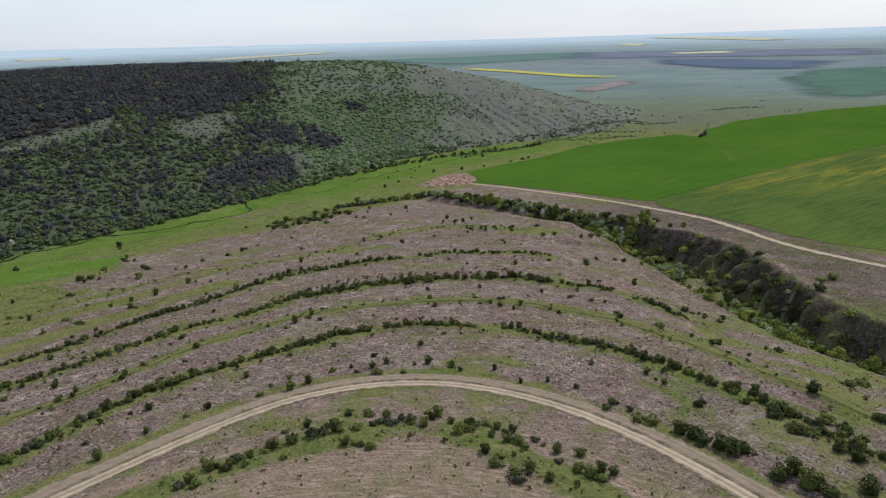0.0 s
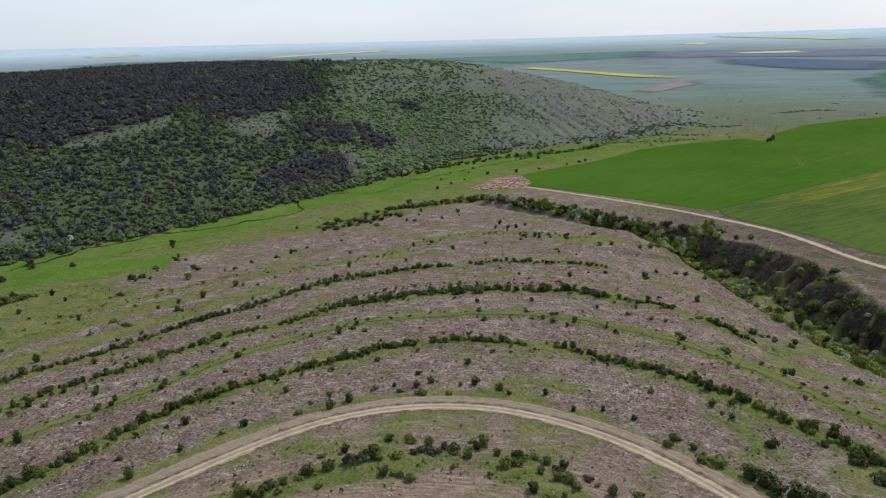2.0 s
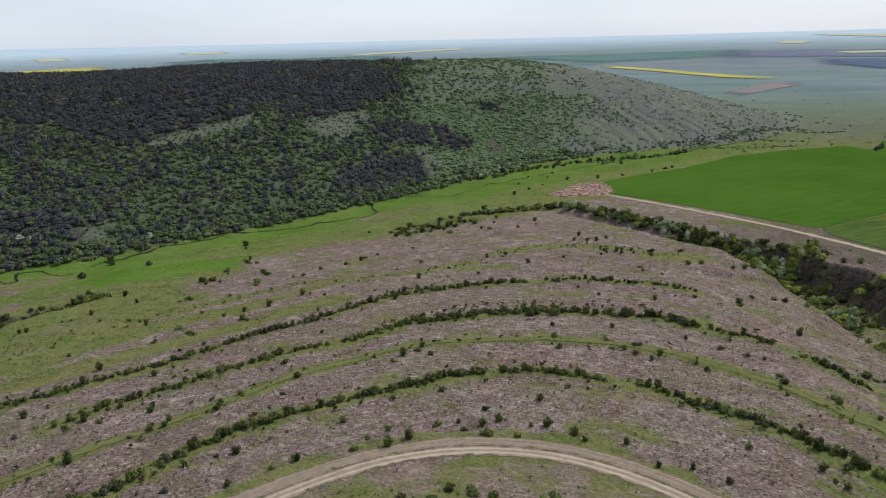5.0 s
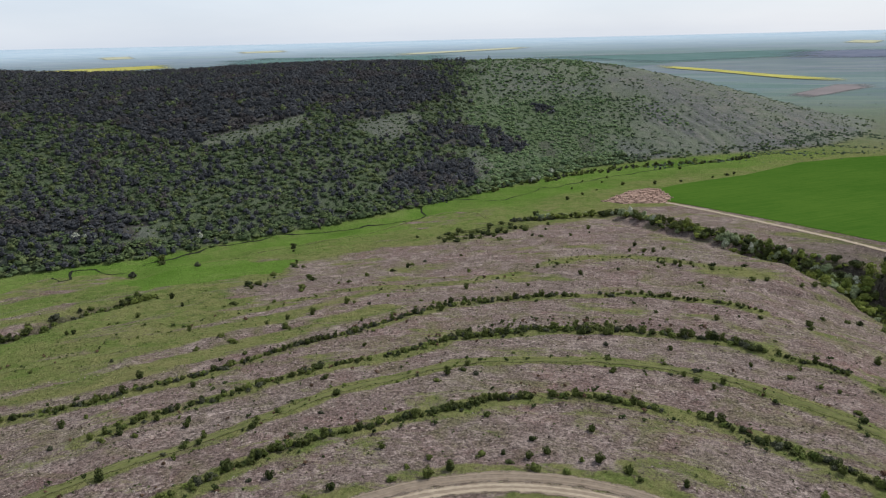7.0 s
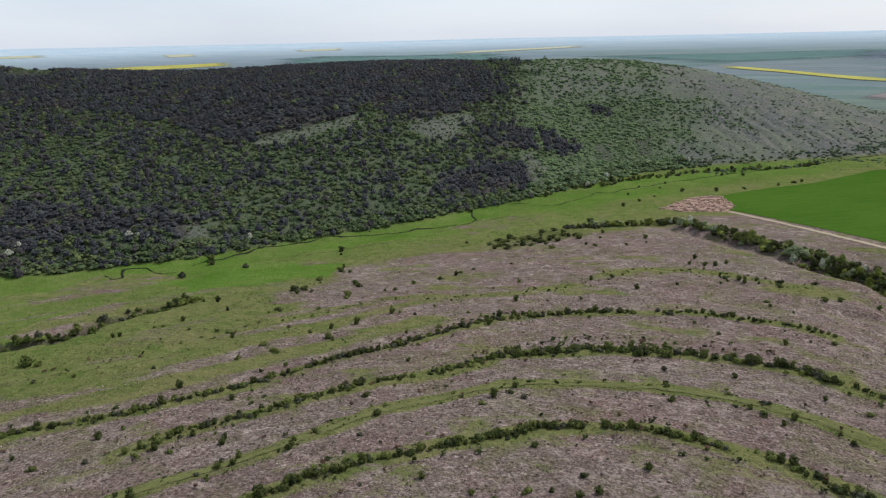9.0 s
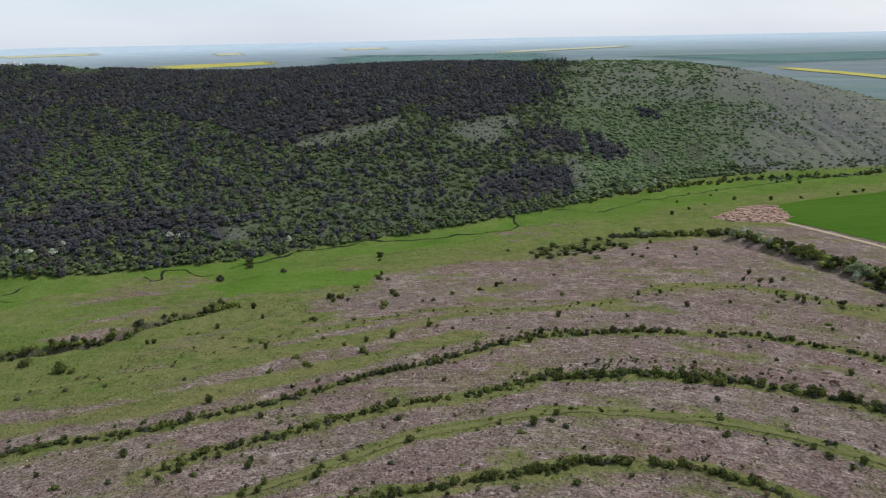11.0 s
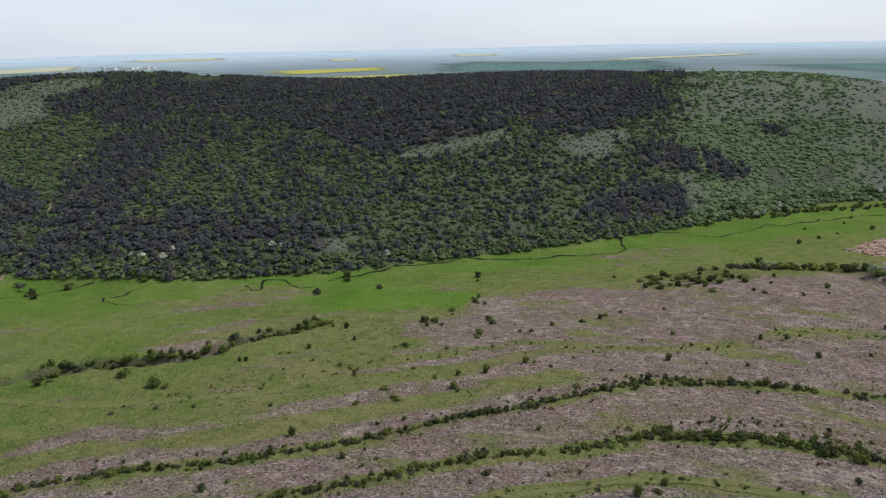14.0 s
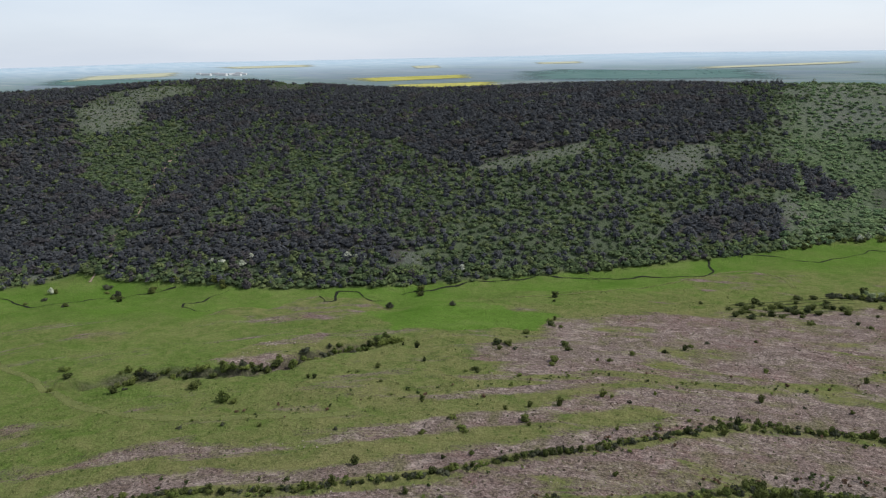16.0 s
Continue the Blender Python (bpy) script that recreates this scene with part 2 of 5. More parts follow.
def leaf_material(name, low, high):
    """low and high: the darkest and brightest leaf; each plant has its own tint."""
    m, n, l, b = material(name, 0.8, 0.12)
    info = n.new("ShaderNodeObjectInfo").outputs["Random"]
    isle = n.new("ShaderNodeNewGeometry").outputs["Random Per Island"]
    f = calc(n, l, "ADD", calc(n, l, "MULTIPLY", info, 0.6), calc(n, l, "MULTIPLY", isle, 0.4))
    l.new(ramp(n, l, f, (0.1, low), (0.9, high)), b.inputs["Base Color"])
    return m


def wood_stuff_material(name):
    m, n, l, b = material(name, 0.9, 0.05)
    isle = n.new("ShaderNodeNewGeometry").outputs["Random Per Island"]
    t = mix(n, l, 1.0, attribute(n, "tint", True), ramp(n, l, isle, (0.0, 0.92), (1.0, 1.08)), "MULTIPLY")
    l.new(t, b.inputs["Base Color"])
    return m


GROUND = ground_material()
ROAD = soil_road_material("dry_track_soil", (0.44, 0.365, 0.270), (0.30, 0.240, 0.175), True)
ROAD_OLD = soil_road_material("worn_track_soil", (0.27, 0.215, 0.165), (0.165, 0.130, 0.097), True)
GRASS_TRACK = soil_road_material("short_green_grass", (0.155, 0.160, 0.060), (0.095, 0.108, 0.038), True)
# dark colour standing for the shade between old plough ridges
FURROW_SHADE = soil_road_material("painted_furrow_shade", (0.070, 0.078, 0.034), (0.034, 0.042, 0.016), True)
ROAD_MID = soil_road_material("packed_track_soil", (0.300, 0.240, 0.180), (0.200, 0.155, 0.115), True)
RUT = soil_road_material("rut_grass", (0.16, 0.15, 0.075), (0.10, 0.10, 0.045), True)
WHEAT = crop_material("young_wheat", (0.037, 0.090, 0.012), (0.064, 0.122, 0.018), 40)
WHEAT_LANE = crop_material("wheat_pressed_by_wheels", (0.066, 0.118, 0.024), (0.098, 0.150, 0.034))
THIN_CROP = crop_material("thin_crop", (0.034, 0.068, 0.020), (0.090, 0.122, 0.030), 40, weeds=(0.21, 0.190, 0.030))
RAPE = crop_material("rape_in_flower", (0.36, 0.34, 0.085), (0.44, 0.41, 0.13), loose=True)
# far crops and soils: haze of distance mixed into their base colours
RAPE_PALE = crop_material("pale_rape", (0.42, 0.42, 0.29), (0.47, 0.47, 0.34), loose=True)
CEREAL = crop_material("hazed_cereal", (0.100, 0.172, 0.160), (0.135, 0.205, 0.195), loose=True)
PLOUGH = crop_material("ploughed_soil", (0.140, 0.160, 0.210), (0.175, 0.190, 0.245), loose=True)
PLOUGH_DARK = crop_material("dark_hazed_plough", (0.088, 0.122, 0.178), (0.115, 0.145, 0.200), loose=True)
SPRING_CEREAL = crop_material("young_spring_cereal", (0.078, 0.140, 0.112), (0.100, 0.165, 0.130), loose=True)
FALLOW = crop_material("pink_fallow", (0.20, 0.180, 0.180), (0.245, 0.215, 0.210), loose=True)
LEAF_DARK = leaf_material("hedge_leaf", (0.022, 0.031, 0.009), (0.124, 0.144, 0.034))
LEAF_GREY = leaf_material("grey_thorn_leaf", (0.040, 0.044, 0.026), (0.090, 0.095, 0.055))
LEAF_LIGHT = leaf_material("spring_leaf", (0.090, 0.125, 0.022), (0.270, 0.300, 0.060))
LEAF_FRESH = leaf_material("young_thorn_leaf", (0.060, 0.084, 0.018), (0.165, 0.195, 0.044))
LEAF_SILVER = leaf_material("silvery_willow_leaf", (0.170, 0.215, 0.100), (0.360, 0.400, 0.215))
BLOSSOM = leaf_material("white_blossom", (0.22, 0.26, 0.15), (0.62, 0.62, 0.50))
BARK = soil_road_material("bark", (0.10, 0.08, 0.065), (0.05, 0.04, 0.032))
RUBBLE = soil_road_material("pink_rubble", (0.46, 0.32, 0.25), (0.24, 0.155, 0.12))
WALL_WHITE = soil_road_material("white_render", (0.80, 0.80, 0.78), (0.70, 0.70, 0.68))
ROOF_GREY = soil_road_material("grey_roof", (0.45, 0.45, 0.46), (0.35, 0.35, 0.36))
PATH = soil_road_material("trodden_grass", (0.180, 0.190, 0.072), (0.125, 0.145, 0.048), True, 0.75)
WATER = soil_road_material("dark_brook", (0.030, 0.034, 0.022), (0.016, 0.018, 0.012))
WOODS = wood_stuff_material("woodland")

# heights of the near ground (150 m net from -450, 0) and of the wooded hill (150 m net from -900, 200)
NEAR_GROUND = np.array([
    [14.7, 21.0, 28.7, 42.3, 48.7, 41.3, 26.0, 9.1],
    [8.0, 10.0, 19.2, 40.6, 50.6, 35.0, 23.7, 17.6],
    [3.5, 4.2, 15.4, 30.9, 38.4, 22.6, 25.5, 27.6],
    [5.9, 2.8, 0.4, 14.6, 25.5, 22.7, 32.3, 33.8],
    [8.5, 3.8, -3.5, 2.2, 15.5, 20.2, 25.5, 31.3],
    [6.9, 4.7, 3.5, 3.0, 6.7, 11.0, 19.0, 27.5],
    [3.7, 3.7, 4.6, 4.6, 5.0, 6.7, 13.3, 21.4],
    [0.6, 2.3, 3.8, 4.5, 4.5, 5.2, 8.3, 13.4],
])
HILL = np.array([
    [94.7, 85.0, 54.2, -6.4, -67.8, -73.5, -59.2, -55.0, -56.0, -58.1, -60.3],
    [58.5, 91.1, 90.7, 31.0, 18.3, -1.6, -33.4, -43.2, -45.6, -48.7, -53.3],
    [32.5, 74.9, 108.2, 44.8, 52.0, 21.2, -32.3, -29.9, -32.0, -38.4, -46.1],
    [36.6, 69.7, 108.6, 102.3, 81.1, 72.7, -4.4, -8.7, -19.3, -28.7, -37.3],
    [45.0, 54.5, 55.2, 70.5, 94.4, 97.3, 15.2, -13.7, -13.0, -19.6, -23.8],
    [34.2, 30.0, 27.6, 47.5, 69.2, 92.5, 105.2, 49.3, 4.6, -10.8, -3.5],
    [12.0, 7.8, 8.2, 16.5, 25.5, 53.0, 78.6, 59.2, 7.7, 7.1, 23.2],
    [-14.0, -14.6, -12.9, -7.9, 2.1, 19.7, 32.4, 35.0, -13.0, -15.9, 11.8],
    [-40.6, -37.8, -34.3, -28.7, -19.0, -7.2, 2.6, -0.7, -40.0, -65.4, -47.5],
])


def spline_net(table, x0, y0, step, x, y):
    """Uniform cubic B-spline surface over a net of heights."""
    def weights(u, n):
        u = np.clip(u, 0, n - 1e-6)
        i = np.floor(u).astype(int)
        t = u - i
        return i, ((1 - t) ** 3 / 6, (3 * t ** 3 - 6 * t ** 2 + 4) / 6, (-3 * t ** 3 + 3 * t ** 2 + 3 * t + 1) / 6, t ** 3 / 6)
    i, a = weights((x - x0) / step, table.shape[1] - 3)
    j, b = weights((y - y0) / step, table.shape[0] - 3)
    return sum(a[p] * b[q] * table[j + q, i + p] for p in range(4) for q in range(4))


def smooth(v, low, high):
    t = np.clip((v - low) / (high - low), 0, 1)
    return t * t * (3 - 2 * t)


def off_line(line, x, y):
    """Distance to a line of plan points, how far along it (0 to 1), and the side (+1: its left)."""
    pts = np.array(line, float)
    seg = np.hypot(*(pts[1:] - pts[:-1]).T)
    run = np.concatenate([[0], np.cumsum(seg)])
    best = np.full(np.shape(x), 1e9)
    along, side = np.zeros(np.shape(x)), np.zeros(np.shape(x))
    for k in range(len(seg)):
        a, d = pts[k], (pts[k + 1] - pts[k]) / seg[k]
        t = np.clip((x - a[0]) * d[0] + (y - a[1]) * d[1], 0, seg[k])
        ex, ey = x - a[0] - t * d[0], y - a[1] - t * d[1]
        r = np.hypot(ex, ey)
        near = r < best
        best = np.where(near, r, best)
        along = np.where(near, (run[k] + t) / run[-1], along)
        side = np.where(near, np.sign(d[0] * ey - d[1] * ex), side)
    return best, along, side


def wave_noise(x, y, size, seed):
    """Cheap smooth noise, about -1 to 1, of waves of that size in metres."""
    rng = np.random.RandomState(seed)
    out = 0
    for k in range(5):
        a, s, p = rng.uniform(0, 6.28), rng.uniform(0.7, 1.6), rng.uniform(0, 6.28, 2)
        u = (x * math.cos(a) + y * math.sin(a)) * 6.28 / size * s
        v = (-x * math.sin(a) + y * math.cos(a)) * 6.28 / size * s
        out = out + np.sin(u + p[0] + 1.3 * np.sin(v * 0.7 + p[1]))
    return out / 3.2


# lines of the plan, in metres
MAIN_TRACK = [(-96, 62), (-86, 80), (-76, 95), (-70, 104), (-64, 113), (-57, 123), (-49, 132), (-39, 138), (-24, 143), (-8, 142), (6, 136), (17, 129), (27, 119), (35, 110), (42, 100), (52, 84), (60, 66)]
HEDGE_TOP = [(-72, 78), (-62, 91), (-57, 97), (-50, 103), (-43, 108), (-37, 112), (-29, 116), (-19, 118.5), (-12, 118), (-6, 115), (1, 110), (7, 105), (15, 98), (26, 86)]
HEDGE_LOW = [(-98, 96), (-93, 106), (-89, 116), (-81, 136), (-71, 148), (-61, 157), (-53, 164), (-47, 172), (-37, 177), (-25, 180), (-12, 179), (0, 178), (12, 173), (26, 165), (38, 155), (46, 145), (54, 138), (63, 124), (72, 108)]
GREEN_TRACK = [(-122, 96), (-114, 110), (-106, 124), (-96, 138), (-90, 151), (-83, 166), (-73, 178), (-61, 191), (-47, 198), (-31, 203), (-15, 205), (0, 204), (15, 198), (27, 191), (38, 181), (50, 170), (64, 152), (78, 130)]
HEDGE_MID = [(-124, 128), (-117, 144), (-109, 156), (-101, 168), (-93, 180), (-84, 188), (-76, 197), (-68, 210), (-56, 218), (-44, 225), (-30, 229), (-10, 231), (7, 229), (18, 224), (30, 220), (45, 210), (54, 200)]
HEDGE_FAR = [(-176, 100), (-163, 120), (-150, 134), (-138, 147), (-130, 157), (-122, 170), (-116, 182), (-105, 200), (-97, 215), (-89, 229), (-82, 242), (-68, 251), (-52, 259), (-41, 264), (-21, 270), (0, 269), (16, 262)]
GRASS_LINE = [(-190, 150), (-160, 205), (-130, 256), (-104, 264), (-88, 273), (-72, 291), (-61, 312), (-51, 325), (-31, 331), (-8, 322), (12, 312)]
GULLY = [(-276, 120), (-252, 138), (-246, 148), (-243, 157), (-237, 165), (-226, 173), (-219, 181), (-217, 190), (-217, 202), (-215, 214), (-211, 225), (-206, 240), (-196, 254)]
STREAM = [(-470, 110), (-430, 150), (-402, 185), (-385, 197), (-372, 199), (-350, 209), (-335, 222), (-322, 240), (-306, 252), (-291, 262), (-292, 271), (-285, 279), (-273, 280), (-265, 280), (-261, 300), (-254, 321), (-241, 346), (-221, 371), (-200, 390), (-182, 404), (-168, 420), (-169, 440), (-178, 450), (-177, 461), (-163, 478), (-146, 484), (-136, 482), (-120, 502), (-104, 531), (-70, 575), (-30, 620), (40, 690), (120, 770)]
GORGE = [(-66, 434), (-33, 404), (1, 366), (28, 341), (46, 324), (56, 311), (63, 290), (71, 254), (77, 236), (82, 219), (89, 203), (98, 190), (114, 170), (134, 140)]
FIELD_TRACK = [(-23, 470), (1, 444), (34, 406), (61, 375), (78, 353), (94, 333), (102, 314), (108, 296), (114, 280), (125, 266), (140, 251), (170, 225)]


def plain(x, y):
    return 10 + 62 * np.maximum(0, (np.hypot(x, y) - 1100) / 3800)


def land(x, y):
    """The ground without its gullies."""
    a = spline_net(NEAR_GROUND, -450, 0, 150, x, y)
    b = spline_net(HILL, -900, 200, 150, x, y)
    b = b - 0.25 * np.hypot(np.maximum(0, np.maximum(-900 - x, x - 300)), np.maximum(0, np.maximum(200 - y, y - 1100)))
    w = smooth(np.hypot(np.maximum(0, np.maximum(-450 - x, x - 300)), np.maximum(0, np.maximum(-y, y - 750))), 0, 500)
    a = a * (1 - w) + plain(x, y) * w
    return np.maximum(a, b) + 1.5 * np.exp(-np.abs(a - b) / 3)


def gorge_brink(s):
    """How far the brink of the ravine's steep side stands off its bed, along its course."""
    return np.interp(s, [0.0, 0.30, 0.36, 0.42, 0.47, 0.51, 0.56, 0.62, 0.70, 0.77, 0.82, 0.90, 1.0], [8, 10, 14, 16, 11, 22, 28, 30, 23, 16, 13, 15, 16])


def gorge_shape(x, y):
    """How deep the ravine is cut, and how bare its wall stands there (0 to 1)."""
    d, s, side = off_line(GORGE, x, y)
    wall, open_part = smooth(s, 0.27, 0.35), smooth(s, 0.39, 0.49)
    depth = 2.6 * smooth(s, 0.0, 0.12) + 4.2 * wall + 5.8 * smooth(s, 0.43, 0.50)
    # ribs run down from the plateau; between them the wall stands back in hollows
    run = s * 420 / 14.5 + 0.42 * wave_noise(x, y, 52, 3) + 0.09 * wave_noise(x, y, 11, 4) + 0.02 * d
    rib = smooth(1 - 2 * np.abs((run % 1) - 0.5), 0.28 + 0.16 * wave_noise(x, y, 40, 16), 0.92) * (0.88 + 0.12 * wave_noise(x, y, 29, 17))
    brink = gorge_brink(s) + wall * (1.8 * rib - 0.6 + 1.2 * wave_noise(x, y, 48, 5) + 0.7 * wave_noise(x, y, 9, 4))
    steep = 5.2 + 0.10 * brink
    toe = np.maximum(0.4, brink - steep - wall * rib * 0.62 * (brink - steep) + 0.9 * wave_noise(x, y, 13, 14))
    slope = 9.0 + 38.0 * open_part
    bank = 0.8 * np.clip(1 - d / slope, 0, 1) + 0.2 * (1 - smooth(d, 2.5, 5.0 + 1.2 * wave_noise(x, y, 12, 15)))
    up = np.clip((d - toe) / np.maximum(brink - toe, 2.5), 0, 1)
    hollow = up ** (1 + 0.3 * wall)
    hollow = hollow * hollow * (3 - 2 * hollow)
    height = rib * (1 - (1 - up) ** 1.6) + (1 - rib) * hollow
    bare = wall * (side > 0) * (1 - 0.55 * rib ** 3) * smooth(up, 0.03, 0.2) * (1 - smooth(up, 0.92, 0.995))
    return depth * np.where(side > 0, 1 - height, bank), bare


def ground_z(x, y):
    x, y = np.asarray(x, float), np.asarray(y, float)
    z = land(x, y)
    z = z - gorge_shape(x, y)[0]
    d, s, side = off_line(GULLY, x, y)
    z = z - 3.6 * smooth(s, 0.05, 0.2) * (1 - smooth(s, 0.75, 0.97)) * (1 - smooth(d, 1.5, 6.5 + 2.5 * wave_noise(x, y, 13, 6)))
    # rills run slantwise down the open flank of the hill
    flank = smooth(x + 0.30 * (y - 700), -70, -30) * smooth(spline_net(HILL, -900, 200, 150, x, y) - spline_net(NEAR_GROUND, -450, 0, 150, x, y), 4, 14) * (np.hypot(x, y) < 1000)
    z = z + 0.7 * flank * np.cos((x * 0.66 + y * 0.75) * 6.283 / 15 + 1.6 * wave_noise(x, y, 60, 35))
    d, s, side = off_line(STREAM, x, y)
    z = z - 0.5 * (1 - smooth(d, 2.0, 5.0)) * (np.hypot(x, y) < 900)
    z = z + 2.4 * (smooth(d, 16 + 7 * wave_noise(x, y, 60, 7), 34 + 7 * wave_noise(x, y, 60, 7)) - 0.5) * np.exp(-(np.hypot(x + 270, y - 240) / 190) ** 4)
    for line in (HEDGE_TOP, HEDGE_LOW, HEDGE_MID, HEDGE_FAR, GREEN_TRACK):
        d, s, side = off_line(line, x, y)
        z = z + 0.35 * np.exp(-(d / 3.0) ** 2)
    near = np.exp(-(np.hypot(x + 40, y - 230) / 420) ** 4)
    d, s, side = off_line(FIELD_TRACK, x, y)
    near = near * np.where(side > 0, 1 - smooth(d, 0, 6), 1.0) * (1 - smooth(y, 440, 470))
    near = near * (0.12 + 0.88 * smooth(off_line(MAIN_TRACK, x, y)[0], 4, 11)) * (0.3 + 0.7 * smooth(off_line(FIELD_TRACK, x, y)[0], 3, 9))
    return z + near * (0.22 * wave_noise(x, y, 9, 8) + 0.35 * wave_noise(x, y, 37, 9))


def grid_lines(dense, low, high, grow=1.22):
    """Coordinates: the dense stretches given as (from, to, step), then wider and wider to low and high."""
    v = []
    for a, b, step in dense:
        v += list(np.arange(a, b, step))
    v.append(dense[-1][1])
    step = dense[-1][2]
    while v[-1] < high:
        step *= grow
        v.append(min(v[-1] + step, high))
    head, step = [dense[0][0]], dense[0][2]
    while head[-1] > low:
        step *= grow
        head.append(max(head[-1] - step, low))
    return np.array(head[:0:-1] + v)


def net_mesh(name, x, y, z, mat, smooth_shade=True):
    """A mesh over 2D arrays of points."""
    rows, cols = x.shape
    me = bpy.data.meshes.new(name)
    k = np.arange(rows * cols).reshape(rows, cols)
    quads = np.stack([k[:-1, :-1], k[:-1, 1:], k[1:, 1:], k[1:, :-1]], -1).reshape(-1, 4)
    fill(me, np.stack([x, y, z], -1).reshape(-1, 3), quads, smooth_shade)
    me.materials.append(mat)
    return me


def fill(me, verts, faces, smooth_shade=False):
    """Vertices and faces, all with the same number of corners, straight into a mesh."""
    n, c = faces.shape
    me.vertices.add(len(verts))
    me.vertices.foreach_set("co", np.ascontiguousarray(verts, np.float32).ravel())
    me.loops.add(n * c)
    me.loops.foreach_set("vertex_index", np.ascontiguousarray(faces, np.int32).ravel())
    me.polygons.add(n)
    me.polygons.foreach_set("loop_start", np.arange(0, n * c, c, dtype=np.int32))
    me.polygons.foreach_set("use_smooth", np.full(n, smooth_shade))
    me.update(calc_edges=True)


def point_values(me, name, values):
    a = me.attributes.new(name, "FLOAT", "POINT")
    a.data.foreach_set("value", np.ascontiguousarray(values, np.float32).ravel())


gx = grid_lines([(-560, -430, 3.0), (-430, -250, 2.0), (-250, 55, 1.5), (55, 125, 1.0), (125, 260, 3.0)], -4950, 4950)
gy = grid_lines([(70, 200, 1.5), (200, 345, 1.2), (345, 560, 2.0), (560, 760, 3.0)], -4950, 4950)
GX, GY = np.meshgrid(gx, gy)
GZ = ground_z(GX, GY)
ground_mesh = net_mesh("ground", GX, GY, GZ, GROUND)


# open pasture among the wood, and the parts of the wood by their trees
CLEARINGS = [[(-331, 425), (-326, 443), (-311, 477), (-296, 501), (-283, 507), (-292, 478), (-308, 445), (-324, 422)],
             [(-259, 517), (-250, 555), (-237, 594), (-226, 582), (-225, 529), (-240, 518)],
             [(-180, 555), (-174, 573), (-158, 548), (-154, 521), (-160, 519)],
             [(-701, 308), (-727, 355), (-740, 400), (-705, 428), (-680, 414), (-678, 366), (-641, 341), (-634, 308), (-647, 290)],
             [(-672, 495), (-690, 540), (-617, 513), (-601, 484), (-631, 467)],
             [(-300, 321), (-289, 336), (-276, 326), (-287, 312)],
             [(-450, 177), (-432, 196), (-419, 192), (-437, 174)], [(-340, 258), (-327, 271), (-319, 268), (-333, 254)]]
BROWN_SCREE = [[(-139, 627), (-127, 637), (-118, 608), (-128, 599)], [(-112, 660), (-98, 674), (-92, 638), (-102, 633)]]
DENSE_WOOD = [(-566, 413), (-479, 419), (-386, 425), (-349, 406), (-332, 420), (-321, 450), (-309, 475), (-297, 503), (-297, 525), (-292, 534), (-272, 519), (-263, 525), (-254, 552), (-244, 574), (-241, 602), (-233, 638), (-229, 666), (-239, 683), (-255, 698), (-272, 710), (-310, 770), (-430, 770), (-570, 650), (-690, 540), (-640, 450)]
DARK_WOODS = [[(-182, 618), (-161, 618), (-145, 616), (-146, 597), (-157, 583), (-177, 595)],
              [(-223, 577), (-189, 613), (-176, 589), (-183, 565), (-208, 546)],
              [(-211, 474), (-194, 520), (-177, 547), (-159, 530), (-157, 508), (-180, 473), (-202, 453)],
              [(-403, 293), (-354, 309), (-319, 332), (-291, 321), (-287, 314), (-312, 308), (-369, 267)],
              [(-159, 692), (-140, 699), (-138, 685), (-152, 677)],
              [(-760, 180), (-657, 234), (-632, 280), (-538, 254), (-498, 261), (-467, 252), (-466, 234), (-437, 218), (-426, 205), (-446, 184), (-472, 175), (-600, 120)],
              [(-502, 308), (-551, 344), (-536, 371), (-503, 369), (-464, 326), (-409, 261), (-410, 247), (-396, 223), (-407, 209), (-449, 251), (-493, 290)],
              [(-780, 270), (-800, 420), (-735, 400), (-727, 355), (-701, 308), (-643, 282), (-667, 237), (-720, 220)],
              [(-689, 371), (-664, 408), (-620, 461), (-564, 417), (-543, 375), (-581, 356), (-621, 373), (-631, 346), (-672, 359)],
              [(-412, 259), (-369, 290), (-298, 339), (-290, 331), (-334, 287), (-351, 262), (-398, 241)]]
SIDE_VALLEY = [(-645, 284), (-631, 307), (-638, 339), (-623, 374), (-604, 419), (-569, 410), (-561, 356), (-551, 337), (-527, 299), (-494, 271), (-496, 265), (-544, 258), (-596, 268)]
GREEN_WOODS = [SIDE_VALLEY, [(-603, 272), (-594, 313), (-582, 351), (-562, 348), (-537, 313), (-535, 295), (-507, 274), (-466, 257), (-451, 240), (-442, 227), (-437, 220), (-468, 235), (-467, 252), (-505, 265), (-550, 260), (-582, 268)],
               [(-474, 337), (-432, 392), (-386, 374), (-356, 338), (-374, 289), (-407, 291)],
               [(-297, 525), (-290, 545), (-268, 520), (-278, 500), (-292, 505)]]
# parts of the meadow: outline, how grassy and how lush
MEADOW_PARTS = [([(-241, 176), (-241, 203), (-247, 223), (-234, 230), (-222, 212), (-219, 196), (-224, 178)], 0.46, 0.1),
                ([(-302, 214), (-297, 253), (-277, 278), (-254, 276), (-245, 252), (-265, 225)], 0.70, 0.22),
                ([(-167, 403), (-151, 443), (-126, 445), (-123, 419), (-150, 384)], 0.72, 0.30),
                ([(-245, 268), (-243, 300), (-215, 304), (-180, 302), (-178, 284), (-192, 268), (-213, 252), (-232, 250)], 1.0, 1.0),
                ([(-207, 300), (-205, 318), (-184, 326), (-181, 318), (-195, 300)], 0.66, 0.25)]
GREEN_TONGUE = [(-90, 735), (-71, 768), (-42, 756), (-17, 733), (-28, 716), (-58, 730)]


